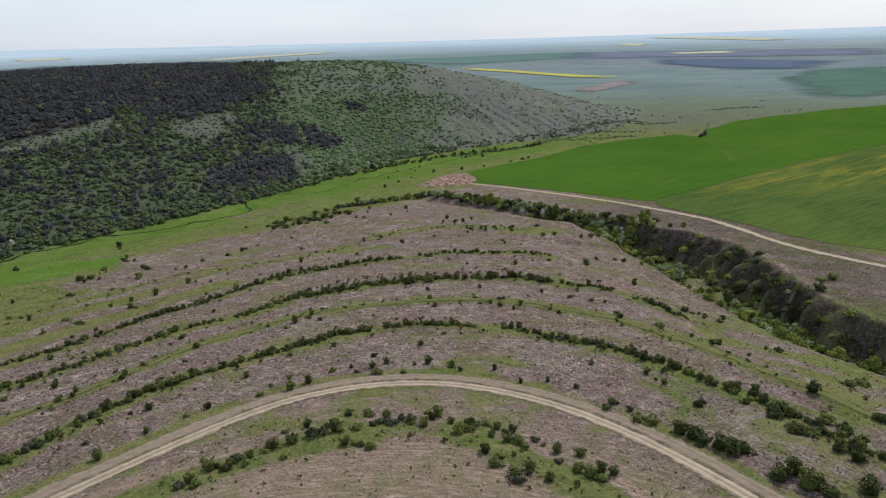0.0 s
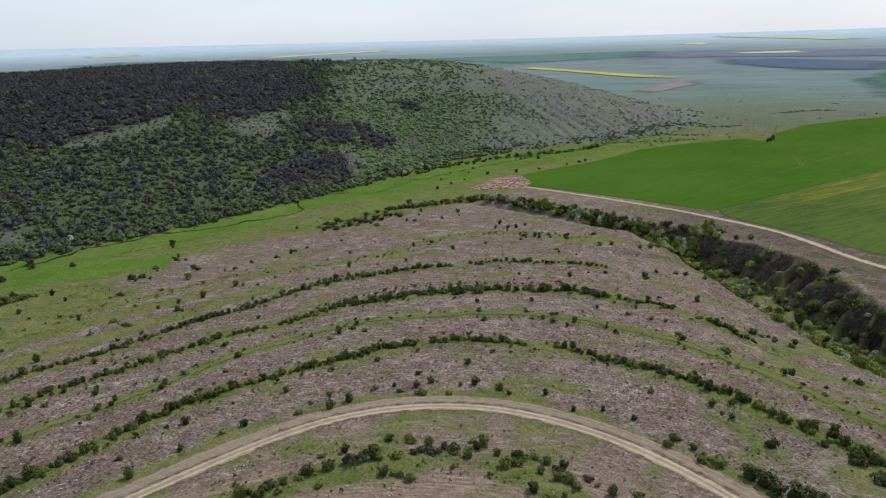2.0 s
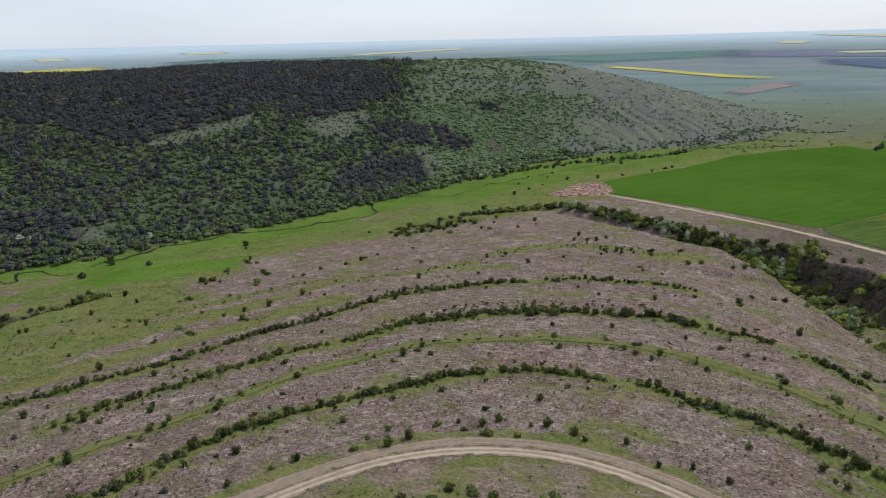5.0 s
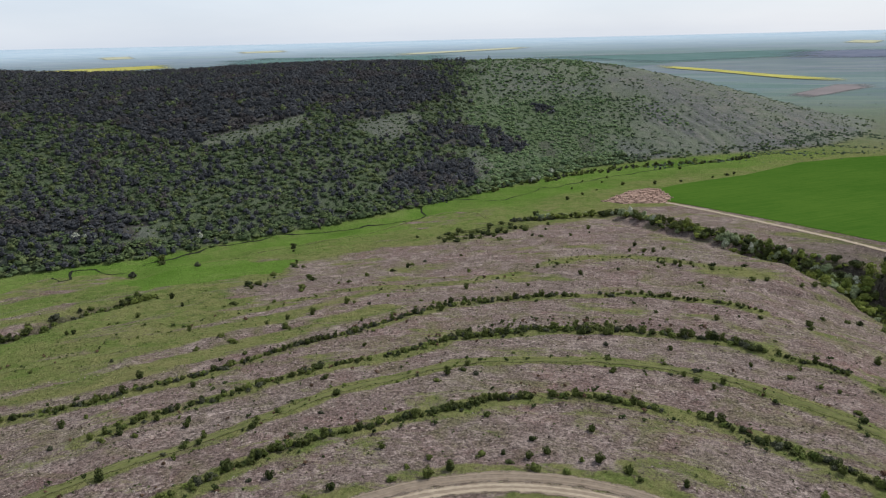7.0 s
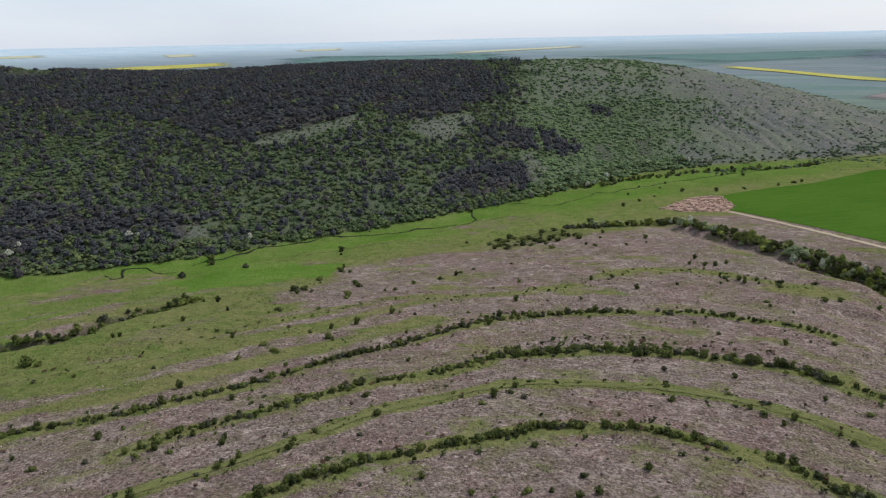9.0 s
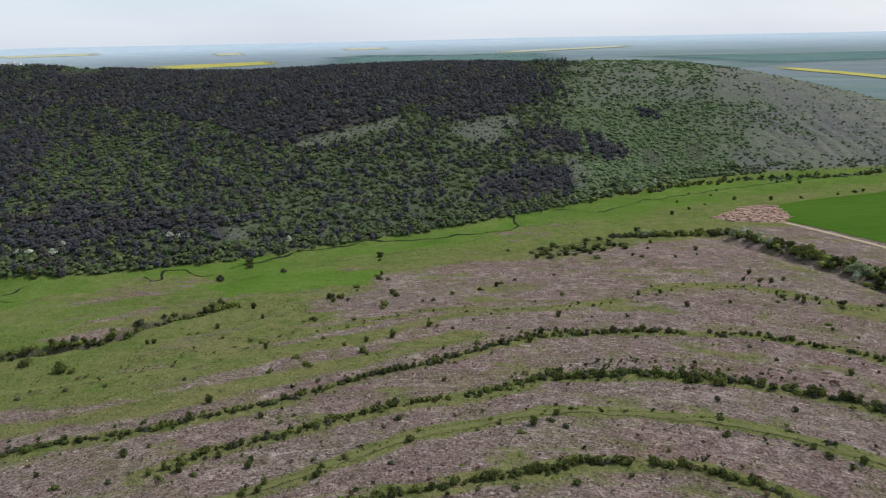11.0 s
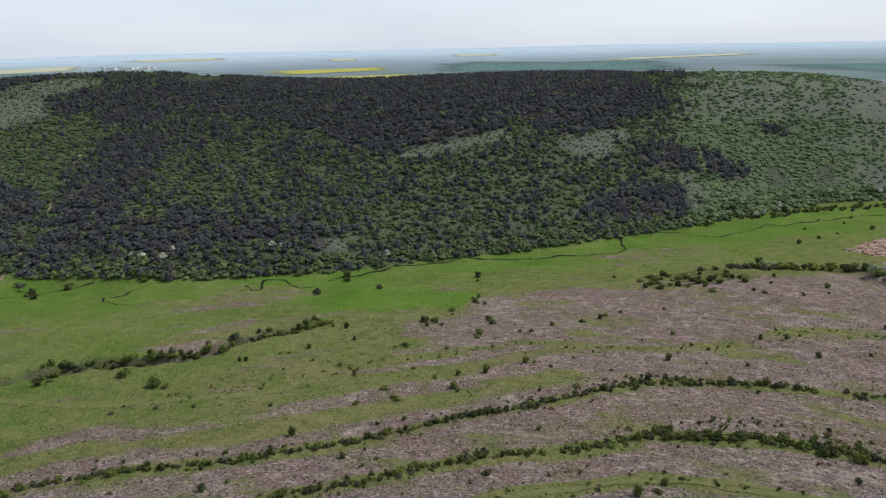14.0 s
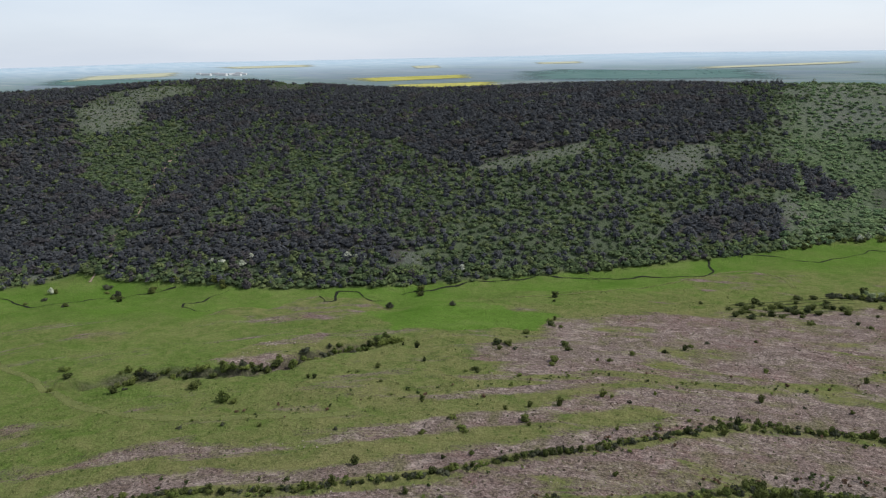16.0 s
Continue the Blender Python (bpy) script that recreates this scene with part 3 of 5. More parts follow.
def inside(poly, x, y):
    """Which of the points lie in a polygon of the plan."""
    hit = np.zeros(np.shape(x), bool)
    for (ax, ay), (bx, by) in zip(poly, poly[1:] + poly[:1]):
        cross = ((ay > y) != (by > y)) & (x < (bx - ax) * (y - ay) / (by - ay + 1e-9) + ax)
        hit ^= cross
    return hit


def cover_of(x, y, steep=0.0):
    """How grassy, lush, stony, distant and bare the ground is."""
    near_z = spline_net(NEAR_GROUND, -450, 0, 150, x, y)
    hill = spline_net(HILL, -900, 200, 150, x, y) - near_z
    grass = 0.24 + 0.14 * wave_noise(x, y, 60, 21) + 0.10 * wave_noise(x, y, 23, 20) + 0.14 * smooth(x, 0, 60)
    for line, half, much in ((HEDGE_TOP, 3.6, 0.74), (HEDGE_LOW, 3.0, 0.75), (GREEN_TRACK, 2.6, 0.9), (HEDGE_MID, 3.0, 0.7), (HEDGE_FAR, 2.8, 0.7), (GRASS_LINE, 3.5, 0.6)):
        d, s, side = off_line(line, x, y)
        grass = np.maximum(grass, much * (1 - smooth(d, half * 0.7, half * 1.7)))
    d, s, side = off_line(MAIN_TRACK, x, y)
    grass = np.maximum(grass, np.where(side > 0, 0.66 * (1 - smooth(d, 5.5, 8.5)), 0.34 * (1 - smooth(d, 12, 22)) + 0.18 * wave_noise(x, y, 18, 28)))
    # grass bands between the hedges, wider towards the valley
    d, s, side = off_line(HEDGE_FAR, x, y)
    bands = 0.5 + 0.5 * np.cos((d - 15.0) * 6.28 / 20.0)
    west = smooth(-x - 0.30 * (y - 200), 40, 130)
    grass = np.maximum(grass, np.where(side > 0, west * (0.25 + 0.65 * bands), 0.0) * (1 - smooth(d, 40, 60)))
    # the flank of the spur turns to pasture
    flank = smooth(-(x + 0.30 * (y - 200)), 118, 172)
    flank = flank * np.where(side > 0, smooth(d, 16, 32), 0.25)
    grass = np.maximum(grass, flank * (0.74 + 0.22 * wave_noise(x, y, 55, 22)))
    # eastern corner: pasture, greened further to stand in for a cloud's shade
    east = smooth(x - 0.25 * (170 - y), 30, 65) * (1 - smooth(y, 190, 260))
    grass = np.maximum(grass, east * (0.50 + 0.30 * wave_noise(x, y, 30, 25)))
    valley = smooth(-near_z, -15.0, -10.0) * (x < 130)
    grass = np.maximum(grass, valley)
    grass = np.maximum(grass, 0.75 * np.exp(-(np.hypot((x - 12) / 22, (y - 312) / 14)) ** 2))
    grass = np.maximum(grass, 0.74 * smooth(-x - 0.25 * (y - 150), 172, 200))
    inner = (off_line(MAIN_TRACK, x, y)[2] <= 0) * (1 - smooth(np.hypot(x + 20, y - 90), 45, 70)) * smooth(y, 106, 122)
    grass = np.maximum(grass, inner * (0.50 + 0.22 * wave_noise(x, y, 22, 24)))
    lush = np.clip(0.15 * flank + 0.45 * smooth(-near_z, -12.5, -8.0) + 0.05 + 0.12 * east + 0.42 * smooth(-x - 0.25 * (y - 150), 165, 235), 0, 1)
    lush = lush + 0.06 * (1 - smooth(off_line(HEDGE_TOP, x, y)[0], 2.5, 5))
    ds, s, side = off_line(STREAM, x, y)
    lush = np.maximum(lush, 1 - smooth(ds + 7 * wave_noise(x, y, 50, 23), 16, 50))
    mound = np.exp(-(np.hypot((x + 300) / 75, (y - 205) / 60)) ** 4)
    lush = np.maximum(lush, 0.40 * mound)
    lush = lush * (0.85 + 0.15 * wave_noise(x, y, 80, 26))
    dry = smooth(wave_noise(x, y, 75, 27), 0.45, 0.9) * smooth(ds, 25, 55)
    grass = grass * (1 - 0.35 * dry * valley)
    lush = lush * (1 - 0.6 * dry)
    jx, jy = x + 6 * wave_noise(x, y, 40, 52), y + 6 * wave_noise(x, y, 34, 53)
    for poly, green, rich in MEADOW_PARTS:
        part = inside(poly, jx, jy)
        grass, lush = np.where(part, green + 0.15 * wave_noise(x, y, 17, 54), grass), np.where(part, rich, lush)
    scrub = smooth(hill, 0.0, 3.0)
    lush = lush * (1 - 0.8 * smooth(np.hypot(x, y), 620, 800))
    lush = lush * (1 - scrub)
    r = np.hypot(x, y)
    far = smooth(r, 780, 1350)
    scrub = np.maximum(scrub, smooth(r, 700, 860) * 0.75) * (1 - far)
    grass = np.maximum(grass, 0.80 * smooth(r, 500, 580))
    d, s, side = off_line(GORGE, x, y)
    rim = gorge_brink(s)
    in_gorge = smooth(s, 0.30, 0.40) * (1 - smooth(d - rim, -2, 2)) * (side > 0)
    earth = 0.95 * gorge_shape(x, y)[1]
    plateau = smooth(s, 0.25, 0.42) * (side > 0) * smooth(d - rim, 0, 6) * (1 - smooth(d, 60, 75)) * (y < 420)
    earth = np.maximum(earth, plateau * (0.5 + 0.15 * wave_noise(x, y, 25, 37)))
    grass = np.maximum(grass, 0.62 * in_gorge)
    grass = np.maximum(grass, 0.45 * smooth(s, 0.3, 0.45) * (1 - smooth(d, 8, 20)) * (side <= 0))
    dg, s, side = off_line(GULLY, x, y)
    earth = np.maximum(earth, 0.75 * (1 - smooth(dg, 3.0, 8.0)) * smooth(steep, 0.30, 0.6) * smooth(s, 0.12, 0.25))
    # amount of haze whitening in the far colour, rising with distance
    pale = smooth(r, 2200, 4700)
    thin = smooth(x + 0.35 * (y - 600), -225, -150)
    shoulder = smooth(x + 0.30 * (y - 700) + 26 * wave_noise(x, y, 60, 30) + 8 * wave_noise(x, y, 21, 49), -125, -20)
    wooded = (1 - 0.15 * thin) * (1 - shoulder) * (0.85 + 0.15 * wave_noise(x, y, 40, 29)) * (1 - far)
    wooded = wooded * (1 - 0.6 * thin * smooth(hill, 42, 56))
    wooded = np.maximum(wooded, 0.25 * smooth(r, 700, 800) * (hill < 1))
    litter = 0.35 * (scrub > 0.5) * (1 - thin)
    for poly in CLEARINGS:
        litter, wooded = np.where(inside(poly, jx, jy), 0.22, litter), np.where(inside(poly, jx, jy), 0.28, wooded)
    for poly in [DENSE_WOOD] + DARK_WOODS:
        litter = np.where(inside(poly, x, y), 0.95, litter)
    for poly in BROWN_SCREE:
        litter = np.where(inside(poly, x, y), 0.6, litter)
    d, s, side = off_line(MAIN_TRACK, x, y)
    soil = (side <= 0) * (0.35 * smooth(d, 3, 8) + 0.5 * smooth(off_line(HEDGE_TOP, x, y)[0] * (np.hypot(x + 17, y - 45) < 73), 2, 6)) * (y < 150) * (y > 20)
    grass = grass * (1 - 0.55 * soil * smooth(off_line(HEDGE_TOP, x, y)[0], 3, 7))
    return grass, lush, scrub, far, earth, pale, wooded, np.clip(soil, 0, 1), litter


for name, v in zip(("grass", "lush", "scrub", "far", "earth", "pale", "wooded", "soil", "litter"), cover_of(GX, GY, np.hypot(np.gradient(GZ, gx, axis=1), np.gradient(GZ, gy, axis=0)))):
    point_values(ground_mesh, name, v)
turn_at = np.arctan2(GX + 17, GY - 45)
flow_at = np.stack([turn_at * 130 * 0.42, np.hypot(GX + 17, (GY - 45)), np.zeros_like(GX)], -1)
flow_data = ground_mesh.attributes.new("flow", "FLOAT_VECTOR", "POINT")
flow_data.data.foreach_set("vector", flow_at.astype(np.float32).ravel())
ground = tagged(new("ground", ground_mesh), "dry purple heath and spring grass over hill and valley", "ground", kind="structure")


def strip(name, line, offset, width, mat, lift=0.05, step=1.0, ragged=0.0, seed=1, meander=0.0, broken=0.0, curve=6):
    """A band along a plan line, draped on the ground."""
    pts = np.array(line, float)
    seg = np.hypot(*(pts[1:] - pts[:-1]).T)
    run = np.concatenate([[0], np.cumsum(seg)])
    t = np.arange(0, run[-1], step)
    # round the corners of the line
    soft = np.ones(2 * curve + 1) / (2 * curve + 1)
    p = []
    for k in range(2):
        v = np.interp(t, run, pts[:, k])
        p.append(np.convolve(np.pad(v, curve, mode="reflect", reflect_type="odd"), soft, "valid"))
    px, py = p
    dx, dy = np.gradient(px), np.gradient(py)
    r = np.hypot(dx, dy)
    nx, ny = -dy / r, dx / r
    rng = np.random.RandomState(seed)
    cols = np.linspace(-0.5, 0.5, 7)
    wob = ragged * (np.convolve(rng.uniform(-1, 1, len(t) + 4), np.ones(5) / 5, "valid"))
    bend = meander * (np.sin(t / 5.3 + 1.2 * np.sin(t / 17.0)) + 0.6 * np.sin(t / 2.9))
    sway = 2 * ragged * np.convolve(rng.uniform(-1, 1, len(t) + 24), np.ones(25) / 25, "valid")
    across = offset + bend[:, None] + sway[:, None] + cols[None, :] * (width + wob[:, None] * 2) * (1 - broken * smooth(np.sin(t / 7.7 + 2 * np.sin(t / 19.0)), -0.2, 0.7))[:, None]
    x, y = px[:, None] + nx[:, None] * across, py[:, None] + ny[:, None] * across
    me = net_mesh(name, x, y, ground_z(x, y) + lift + 0.06 * (1 - (cols * 2) ** 2)[None, :], mat)
    point_values(me, "rim", np.broadcast_to(1.6 * (1 - np.abs(cols * 2)), x.shape))
    return new(name, me)


def loft(name, one, two, mat, n=120, m=90, lift=0.3, edge=None):
    """A sheet between two plan lines, draped on the ground."""
    sides = []
    for line in (one, two):
        pts = np.array(line, float)
        run = np.concatenate([[0], np.cumsum(np.hypot(*(pts[1:] - pts[:-1]).T))])
        t = np.linspace(0, run[-1], n)
        sides.append(np.stack([np.interp(t, run, pts[:, k]) for k in range(2)], -1))
    f = np.linspace(0, 1, m)[:, None, None]
    p = sides[0][None] * (1 - f) + sides[1][None] * f
    up = np.full(p.shape[:2], lift)
    up[0], up[-1], up[:, 0], up[:, -1] = [-lift if edge is None else edge] * 4
    me = net_mesh(name, p[..., 0], p[..., 1], ground_z(p[..., 0], p[..., 1]) + up, mat)
    i, j = np.meshgrid(np.linspace(0, 1, n), f[:, 0, 0])
    point_values(me, "rim", np.minimum(np.minimum(i, 1 - i) * 4, np.minimum(j, 1 - j) * 4))
    point_values(me, "across", 1 - j)
    return new(name, me)


tagged(strip("road", MAIN_TRACK, -1.9, 4.2, ROAD_MID, 0.10, ragged=0.3, curve=14), "pale rutted earth track curving round the spur", "dirt road", kind="structure")
tagged(strip("road", MAIN_TRACK, 1.8, 4.4, ROAD_OLD, 0.08, curve=14, ragged=0.3, seed=2), "older worn earth lane beside the track", "dirt road", kind="structure")
for lane, wide, soil in ((-2.6, 1.3, ROAD), (-1.1, 1.1, ROAD), (1.1, 0.9, ROAD_MID), (2.6, 0.8, ROAD_MID)):
    tagged(strip("wheel_rut", MAIN_TRACK, lane, wide, soil, 0.135, curve=14, ragged=0.2, broken=0.25, seed=4 + int(lane)), "pale wheel rut pressed into the earth track", "wheel rut", kind="structure")
tagged(strip("grass_track", GREEN_TRACK, 0.0, 3.6, GRASS_TRACK, 0.07, curve=12, ragged=0.7, seed=6), "green grassy cart track along the terrace", "track", kind="structure")
for lane in (-0.9, 0.9):
    tagged(strip("wheel_rut", GREEN_TRACK, lane, 0.4, RUT, 0.12, curve=12, ragged=0.12, seed=5), "faint grassy wheel rut along the terrace", "wheel rut", kind="structure")
tagged(strip("road", FIELD_TRACK, 0.0, 4.4, ROAD, 0.20, curve=16, ragged=0.12, seed=3), "pale earth track along the wheat field", "dirt road", kind="structure")
WHEAT_FAR_EDGE = [(-29, 500), (-30, 526), (-21, 540), (-8, 554), (25, 587), (69, 656), (110, 686), (169, 714), (177, 690), (186, 694), (203, 739), (246, 793), (318, 827), (363, 864), (465, 921), (900, 1250)]
tagged(loft("field", [(-25, 478), (72, 380), (78, 377), (154, 453), (220, 513), (289, 563), (700, 865)], WHEAT_FAR_EDGE, WHEAT, n=220, edge=0.12), "bright green field of young wheat", "field", kind="structure")
tagged(loft("field", [(78.5, 376), (154.4, 452.2), (220.4, 512.2), (289.4, 562.2), (700.5, 864)], [(80, 362), (96, 338), (110, 318), (118, 300), (132, 285), (156, 268), (290, 166)], THIN_CROP, n=160, edge=0.12), "green crop field with drifts of yellow weeds in flower", "field", kind="structure")
for k, line in enumerate(([(91, 425), (125, 475), (163, 528), (196, 567), (250, 621), (363, 714), (480, 800)], [(180, 660), (176, 600), (170, 550), (160, 515)], [(300, 800), (302, 760), (312, 738), (332, 760), (421, 831)])):
    for lane in (-1.0, 1.0):
        tagged(strip("wheel_rut", line, lane, 0.9, WHEAT_LANE, 0.36, ragged=0.4, broken=0.5, seed=60 + k, curve=18), "faint tractor lane pressed through the wheat", "wheel rut", kind="structure")


def far_field(top, bottom, mat, label, rise=0.8):
    tagged(loft("field", top, bottom, mat, 40, 14, rise), label, "field", kind="structure")


# fields of the plain, in colours that already hold the distance haze
far_field([(-880, 2460), (430, 2790)], [(-150, 1940), (540, 2370)], CEREAL, "wide cereal field on the plain, tinted blue for haze")
far_field([(-1890, 2560), (-940, 2630)], [(-1670, 2250), (-800, 2250)], CEREAL, "wide cereal field on the plain, tinted blue for haze")
far_field([(-1960, 2350), (-900, 2900)], [(-1440, 1740), (-520, 2100)], CEREAL, "wide cereal field behind the hill, tinted blue for haze")
far_field([(-2690, 790), (-3230, 1060)], [(-2020, 1180), (-2590, 1500)], CEREAL, "wide cereal field on the plain, tinted blue for haze")
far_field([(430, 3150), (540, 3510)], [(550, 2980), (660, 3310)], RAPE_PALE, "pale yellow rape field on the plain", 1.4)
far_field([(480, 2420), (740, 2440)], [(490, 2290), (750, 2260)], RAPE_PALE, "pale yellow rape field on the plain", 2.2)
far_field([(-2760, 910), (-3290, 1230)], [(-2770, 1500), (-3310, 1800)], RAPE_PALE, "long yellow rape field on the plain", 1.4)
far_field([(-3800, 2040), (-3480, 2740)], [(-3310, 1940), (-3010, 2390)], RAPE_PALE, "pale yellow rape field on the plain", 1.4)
far_field([(-2120, 1640), (-1780, 2180)], [(-1760, 1520), (-1560, 1930)], RAPE, "bright yellow rape field behind the hill", 1.4)
far_field([(-1680, 1500), (-1400, 1830)], [(-1470, 1340), (-1200, 1640)], RAPE, "bright yellow rape field behind the hill", 1.4)
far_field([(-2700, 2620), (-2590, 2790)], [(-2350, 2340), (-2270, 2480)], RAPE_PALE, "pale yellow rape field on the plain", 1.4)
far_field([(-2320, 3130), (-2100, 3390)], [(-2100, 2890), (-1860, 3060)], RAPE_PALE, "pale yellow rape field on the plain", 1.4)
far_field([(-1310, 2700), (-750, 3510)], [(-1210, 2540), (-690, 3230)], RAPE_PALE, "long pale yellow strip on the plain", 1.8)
far_field([(-820, 1900), (-590, 2020)], [(-770, 1790), (-550, 1900)], RAPE, "bright yellow rape field behind the hill", 1.8)
far_field([(6, 2434), (416, 2696), (941, 2513), (1300, 2300)], [(90, 2186), (401, 2083), (739, 1967), (1150, 1850)], PLOUGH, "ploughed field on the plain, tinted grey-violet for haze", 1.3)
far_field([(318, 2160), (563, 2112), (777, 1886), (900, 1760)], [(340, 1900), (408, 1772), (436, 1583), (537, 1539), (680, 1560)], PLOUGH_DARK, "dark ploughed field on the plain, tinted blue for haze", 1.6)
far_field([(430, 1300), (640, 1640), (830, 1660), (1250, 1720)], [(409, 1072), (411, 981), (469, 935), (920, 1260)], SPRING_CEREAL, "cereal field beyond the wheat, tinted blue for haze")
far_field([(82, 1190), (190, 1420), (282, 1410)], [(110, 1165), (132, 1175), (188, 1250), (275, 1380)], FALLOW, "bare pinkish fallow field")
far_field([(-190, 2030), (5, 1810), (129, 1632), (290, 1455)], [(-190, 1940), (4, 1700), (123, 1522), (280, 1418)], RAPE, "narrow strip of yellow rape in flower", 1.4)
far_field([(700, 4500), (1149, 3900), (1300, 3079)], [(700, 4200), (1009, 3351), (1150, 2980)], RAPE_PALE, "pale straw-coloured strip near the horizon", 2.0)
BROOKS = [
    ([(-470, 110), (-440, 138), (-415, 159), (-383, 165), (-381, 182), (-372, 197), (-367, 212), (-362, 226)], 1.0),
    ([(-337, 241), (-336, 232), (-331, 224), (-336, 217), (-329, 211), (-318, 213), (-314, 219)], 0.9),
    ([(-295, 267), (-286, 262), (-284, 266), (-294, 277), (-286, 283), (-276, 281), (-270, 280), (-265, 285)], 1.2),
    ([(-267, 296), (-265, 302), (-260, 317), (-252, 335), (-242, 350), (-231, 366), (-208, 384), (-184, 406), (-166, 423), (-166, 432), (-173, 444), (-180, 451), (-175, 465), (-149, 482), (-138, 481), (-128, 481), (-113, 523)] + STREAM[28:], 1.25)]
for k, (line, width) in enumerate(BROOKS):
    tagged(strip("water", line, 0.0, width, WATER, 0.14, ragged=0.6, seed=8 + k, meander=0.9, broken=0.5, curve=1), "narrow dark brook winding through the meadow", "brook", kind="structure")
tagged(strip("path", [(-330, 126), (-297, 128), (-274, 131), (-247, 131), (-228, 132), (-208, 140), (-190, 153), (-169, 172), (-164, 184)], 0.0, 4.6, PATH, 0.06, ragged=0.7, seed=9, broken=0.3), "faint trodden path through the pasture", "path", kind="structure")
tagged(strip("path", [(-410, 200), (-417, 207), (-420, 213), (-428, 220), (-446, 227), (-453, 241), (-458, 250), (-472, 260), (-489, 274), (-521, 299), (-566, 337)], 0.0, 3.2, ROAD_MID, 0.25, ragged=0.8, seed=12, broken=0.6), "pale stony path climbing a gap in the wood", "path", kind="structure")
tagged(strip("path", [(-215, 322), (-190, 355), (-172, 400), (-165, 425), (-150, 445), (-133, 438), (-122, 420)], 0.0, 3.0, PATH, 0.08, ragged=0.8, seed=13, broken=0.5), "pale arc of grass in the meadow", "path", kind="structure")
# shadow lines of the plough ridges, drawn as dark strips
for k in range(5):
    a, b = np.array([-121.0, 352.0]) + np.array([-3.0, 4.0]) * k, np.array([-86.0, 400.0]) + np.array([-3.0, 3.2]) * k
    tagged(strip("furrow", [tuple(a), tuple((a + b) / 2 + [-1.0, 1.0]), tuple(b)], 0.0, 1.3, FURROW_SHADE, 0.10, ragged=0.5, seed=30 + k, broken=0.4), "old plough furrow, its shade laid on as a dark strip", "furrow", kind="structure")

# ---- plants
def clump(rng, n, size, spread, flat=0.75, up=0.4, lobes=5, low=0.25):
    """Leaf sprays, as small bent quads, over a lumpy crown of radius 1: vertices and quads."""
    balls = [(rng.normal(0, 0.38, 2), rng.uniform(0.26, 0.42) + 1.1 / (lobes + 1), rng.uniform(0.25, 1.05)) for _ in range(lobes)]
    balls = [(c, r * (1.1 - 0.3 * h), h * (1.2 - 0.7 * min(1.0, np.hypot(*c)))) for c, r, h in balls]
    v, f = [], []
    for k in range(n):
        c, r, h = balls[k % lobes]
        d = rng.normal(0, 1, 3)
        d[2] = abs(d[2]) * 1.1 - low
        d /= np.linalg.norm(d)
        p = np.array([c[0], c[1], h * flat]) + d * r * rng.uniform(0.7, 1.08) * np.array([1, 1, flat])
        p[2] = max(p[2], 0.04)
        nrm = d + rng.normal(0, spread, 3) + np.array([0, 0, up])
        nrm /= np.linalg.norm(nrm)
        u = np.cross(nrm, rng.normal(0, 1, 3))
        u /= np.linalg.norm(u)
        w = np.cross(nrm, u)
        s = size * rng.uniform(0.6, 1.3)
        a = rng.uniform(0.6, 1.0)
        q = len(v)
        v += [p - u * s - w * s * a * 0.5, p + u * s * 0.4 - w * s * a - nrm * s * 0.3, p + u * s + w * s * a * 0.4, p - u * s * 0.3 + w * s * a - nrm * s * 0.3]
        f.append((q, q + 1, q + 2, q + 3))
    return np.array(v), np.array(f)


def core(v, f, rng):
    """A rough inner ball of shade under the leaves."""
    q = len(v)
    ring = [np.array([[math.cos(a) * r * rng.uniform(0.85, 1.1), math.sin(a) * r * rng.uniform(0.85, 1.1), h] for a in np.arange(8) * 0.7854]) for r, h in ((0.45, 0.05), (0.62, 0.35), (0.45, 0.75), (0.12, 0.95))]
    faces = [(q + 8 * k + i, q + 8 * k + (i + 1) % 8, q + 8 * k + 8 + (i + 1) % 8, q + 8 * k + 8 + i) for k in range(3) for i in range(8)]
    return np.concatenate([v, *ring]), np.concatenate([f, np.array(faces)])


def plain_mesh(name, v, f, mat):
    me = bpy.data.meshes.new(name)
    fill(me, np.array(v), np.array(f))
    me.materials.append(mat)
    return me


def limb(v, f, a, b, ra, rb, sides=5):
    """A tapered limb from a to b."""
    a, b = np.array(a, float), np.array(b, float)
    d = (b - a) / np.linalg.norm(b - a)
    u = np.cross(d, (0.3, 0.9, 0.2))
    u /= np.linalg.norm(u)
    w = np.cross(d, u)
    q = len(v)
    for i in range(sides):
        t = i * 6.283 / sides
        e = u * math.cos(t) + w * math.sin(t)
        v += [a + e * ra, b + e * rb]
    for i in range(sides):
        j = (i + 1) % sides
        f.append((q + 2 * i, q + 2 * j, q + 2 * j + 1, q + 2 * i + 1))


def stem_mesh(rng, trunk=0.05, forks=5, top=0.8, fork_at=-0.15):
    v, f = [], []
    if fork_at > 0:
        limb(v, f, (0, 0, -0.15), (0, 0, fork_at), trunk, trunk * 0.75)
    for k in range(forks):
        a = k * 6.283 / forks + rng.uniform(-0.4, 0.4)
        limb(v, f, (0, 0, fork_at), (math.cos(a) * 0.45, math.sin(a) * 0.45, top * rng.uniform(0.8, 1.1)), trunk * 0.7, trunk * 0.15, 4)
    return plain_mesh("stem", v, f, BARK)


plant_rng = np.random.RandomState(5)
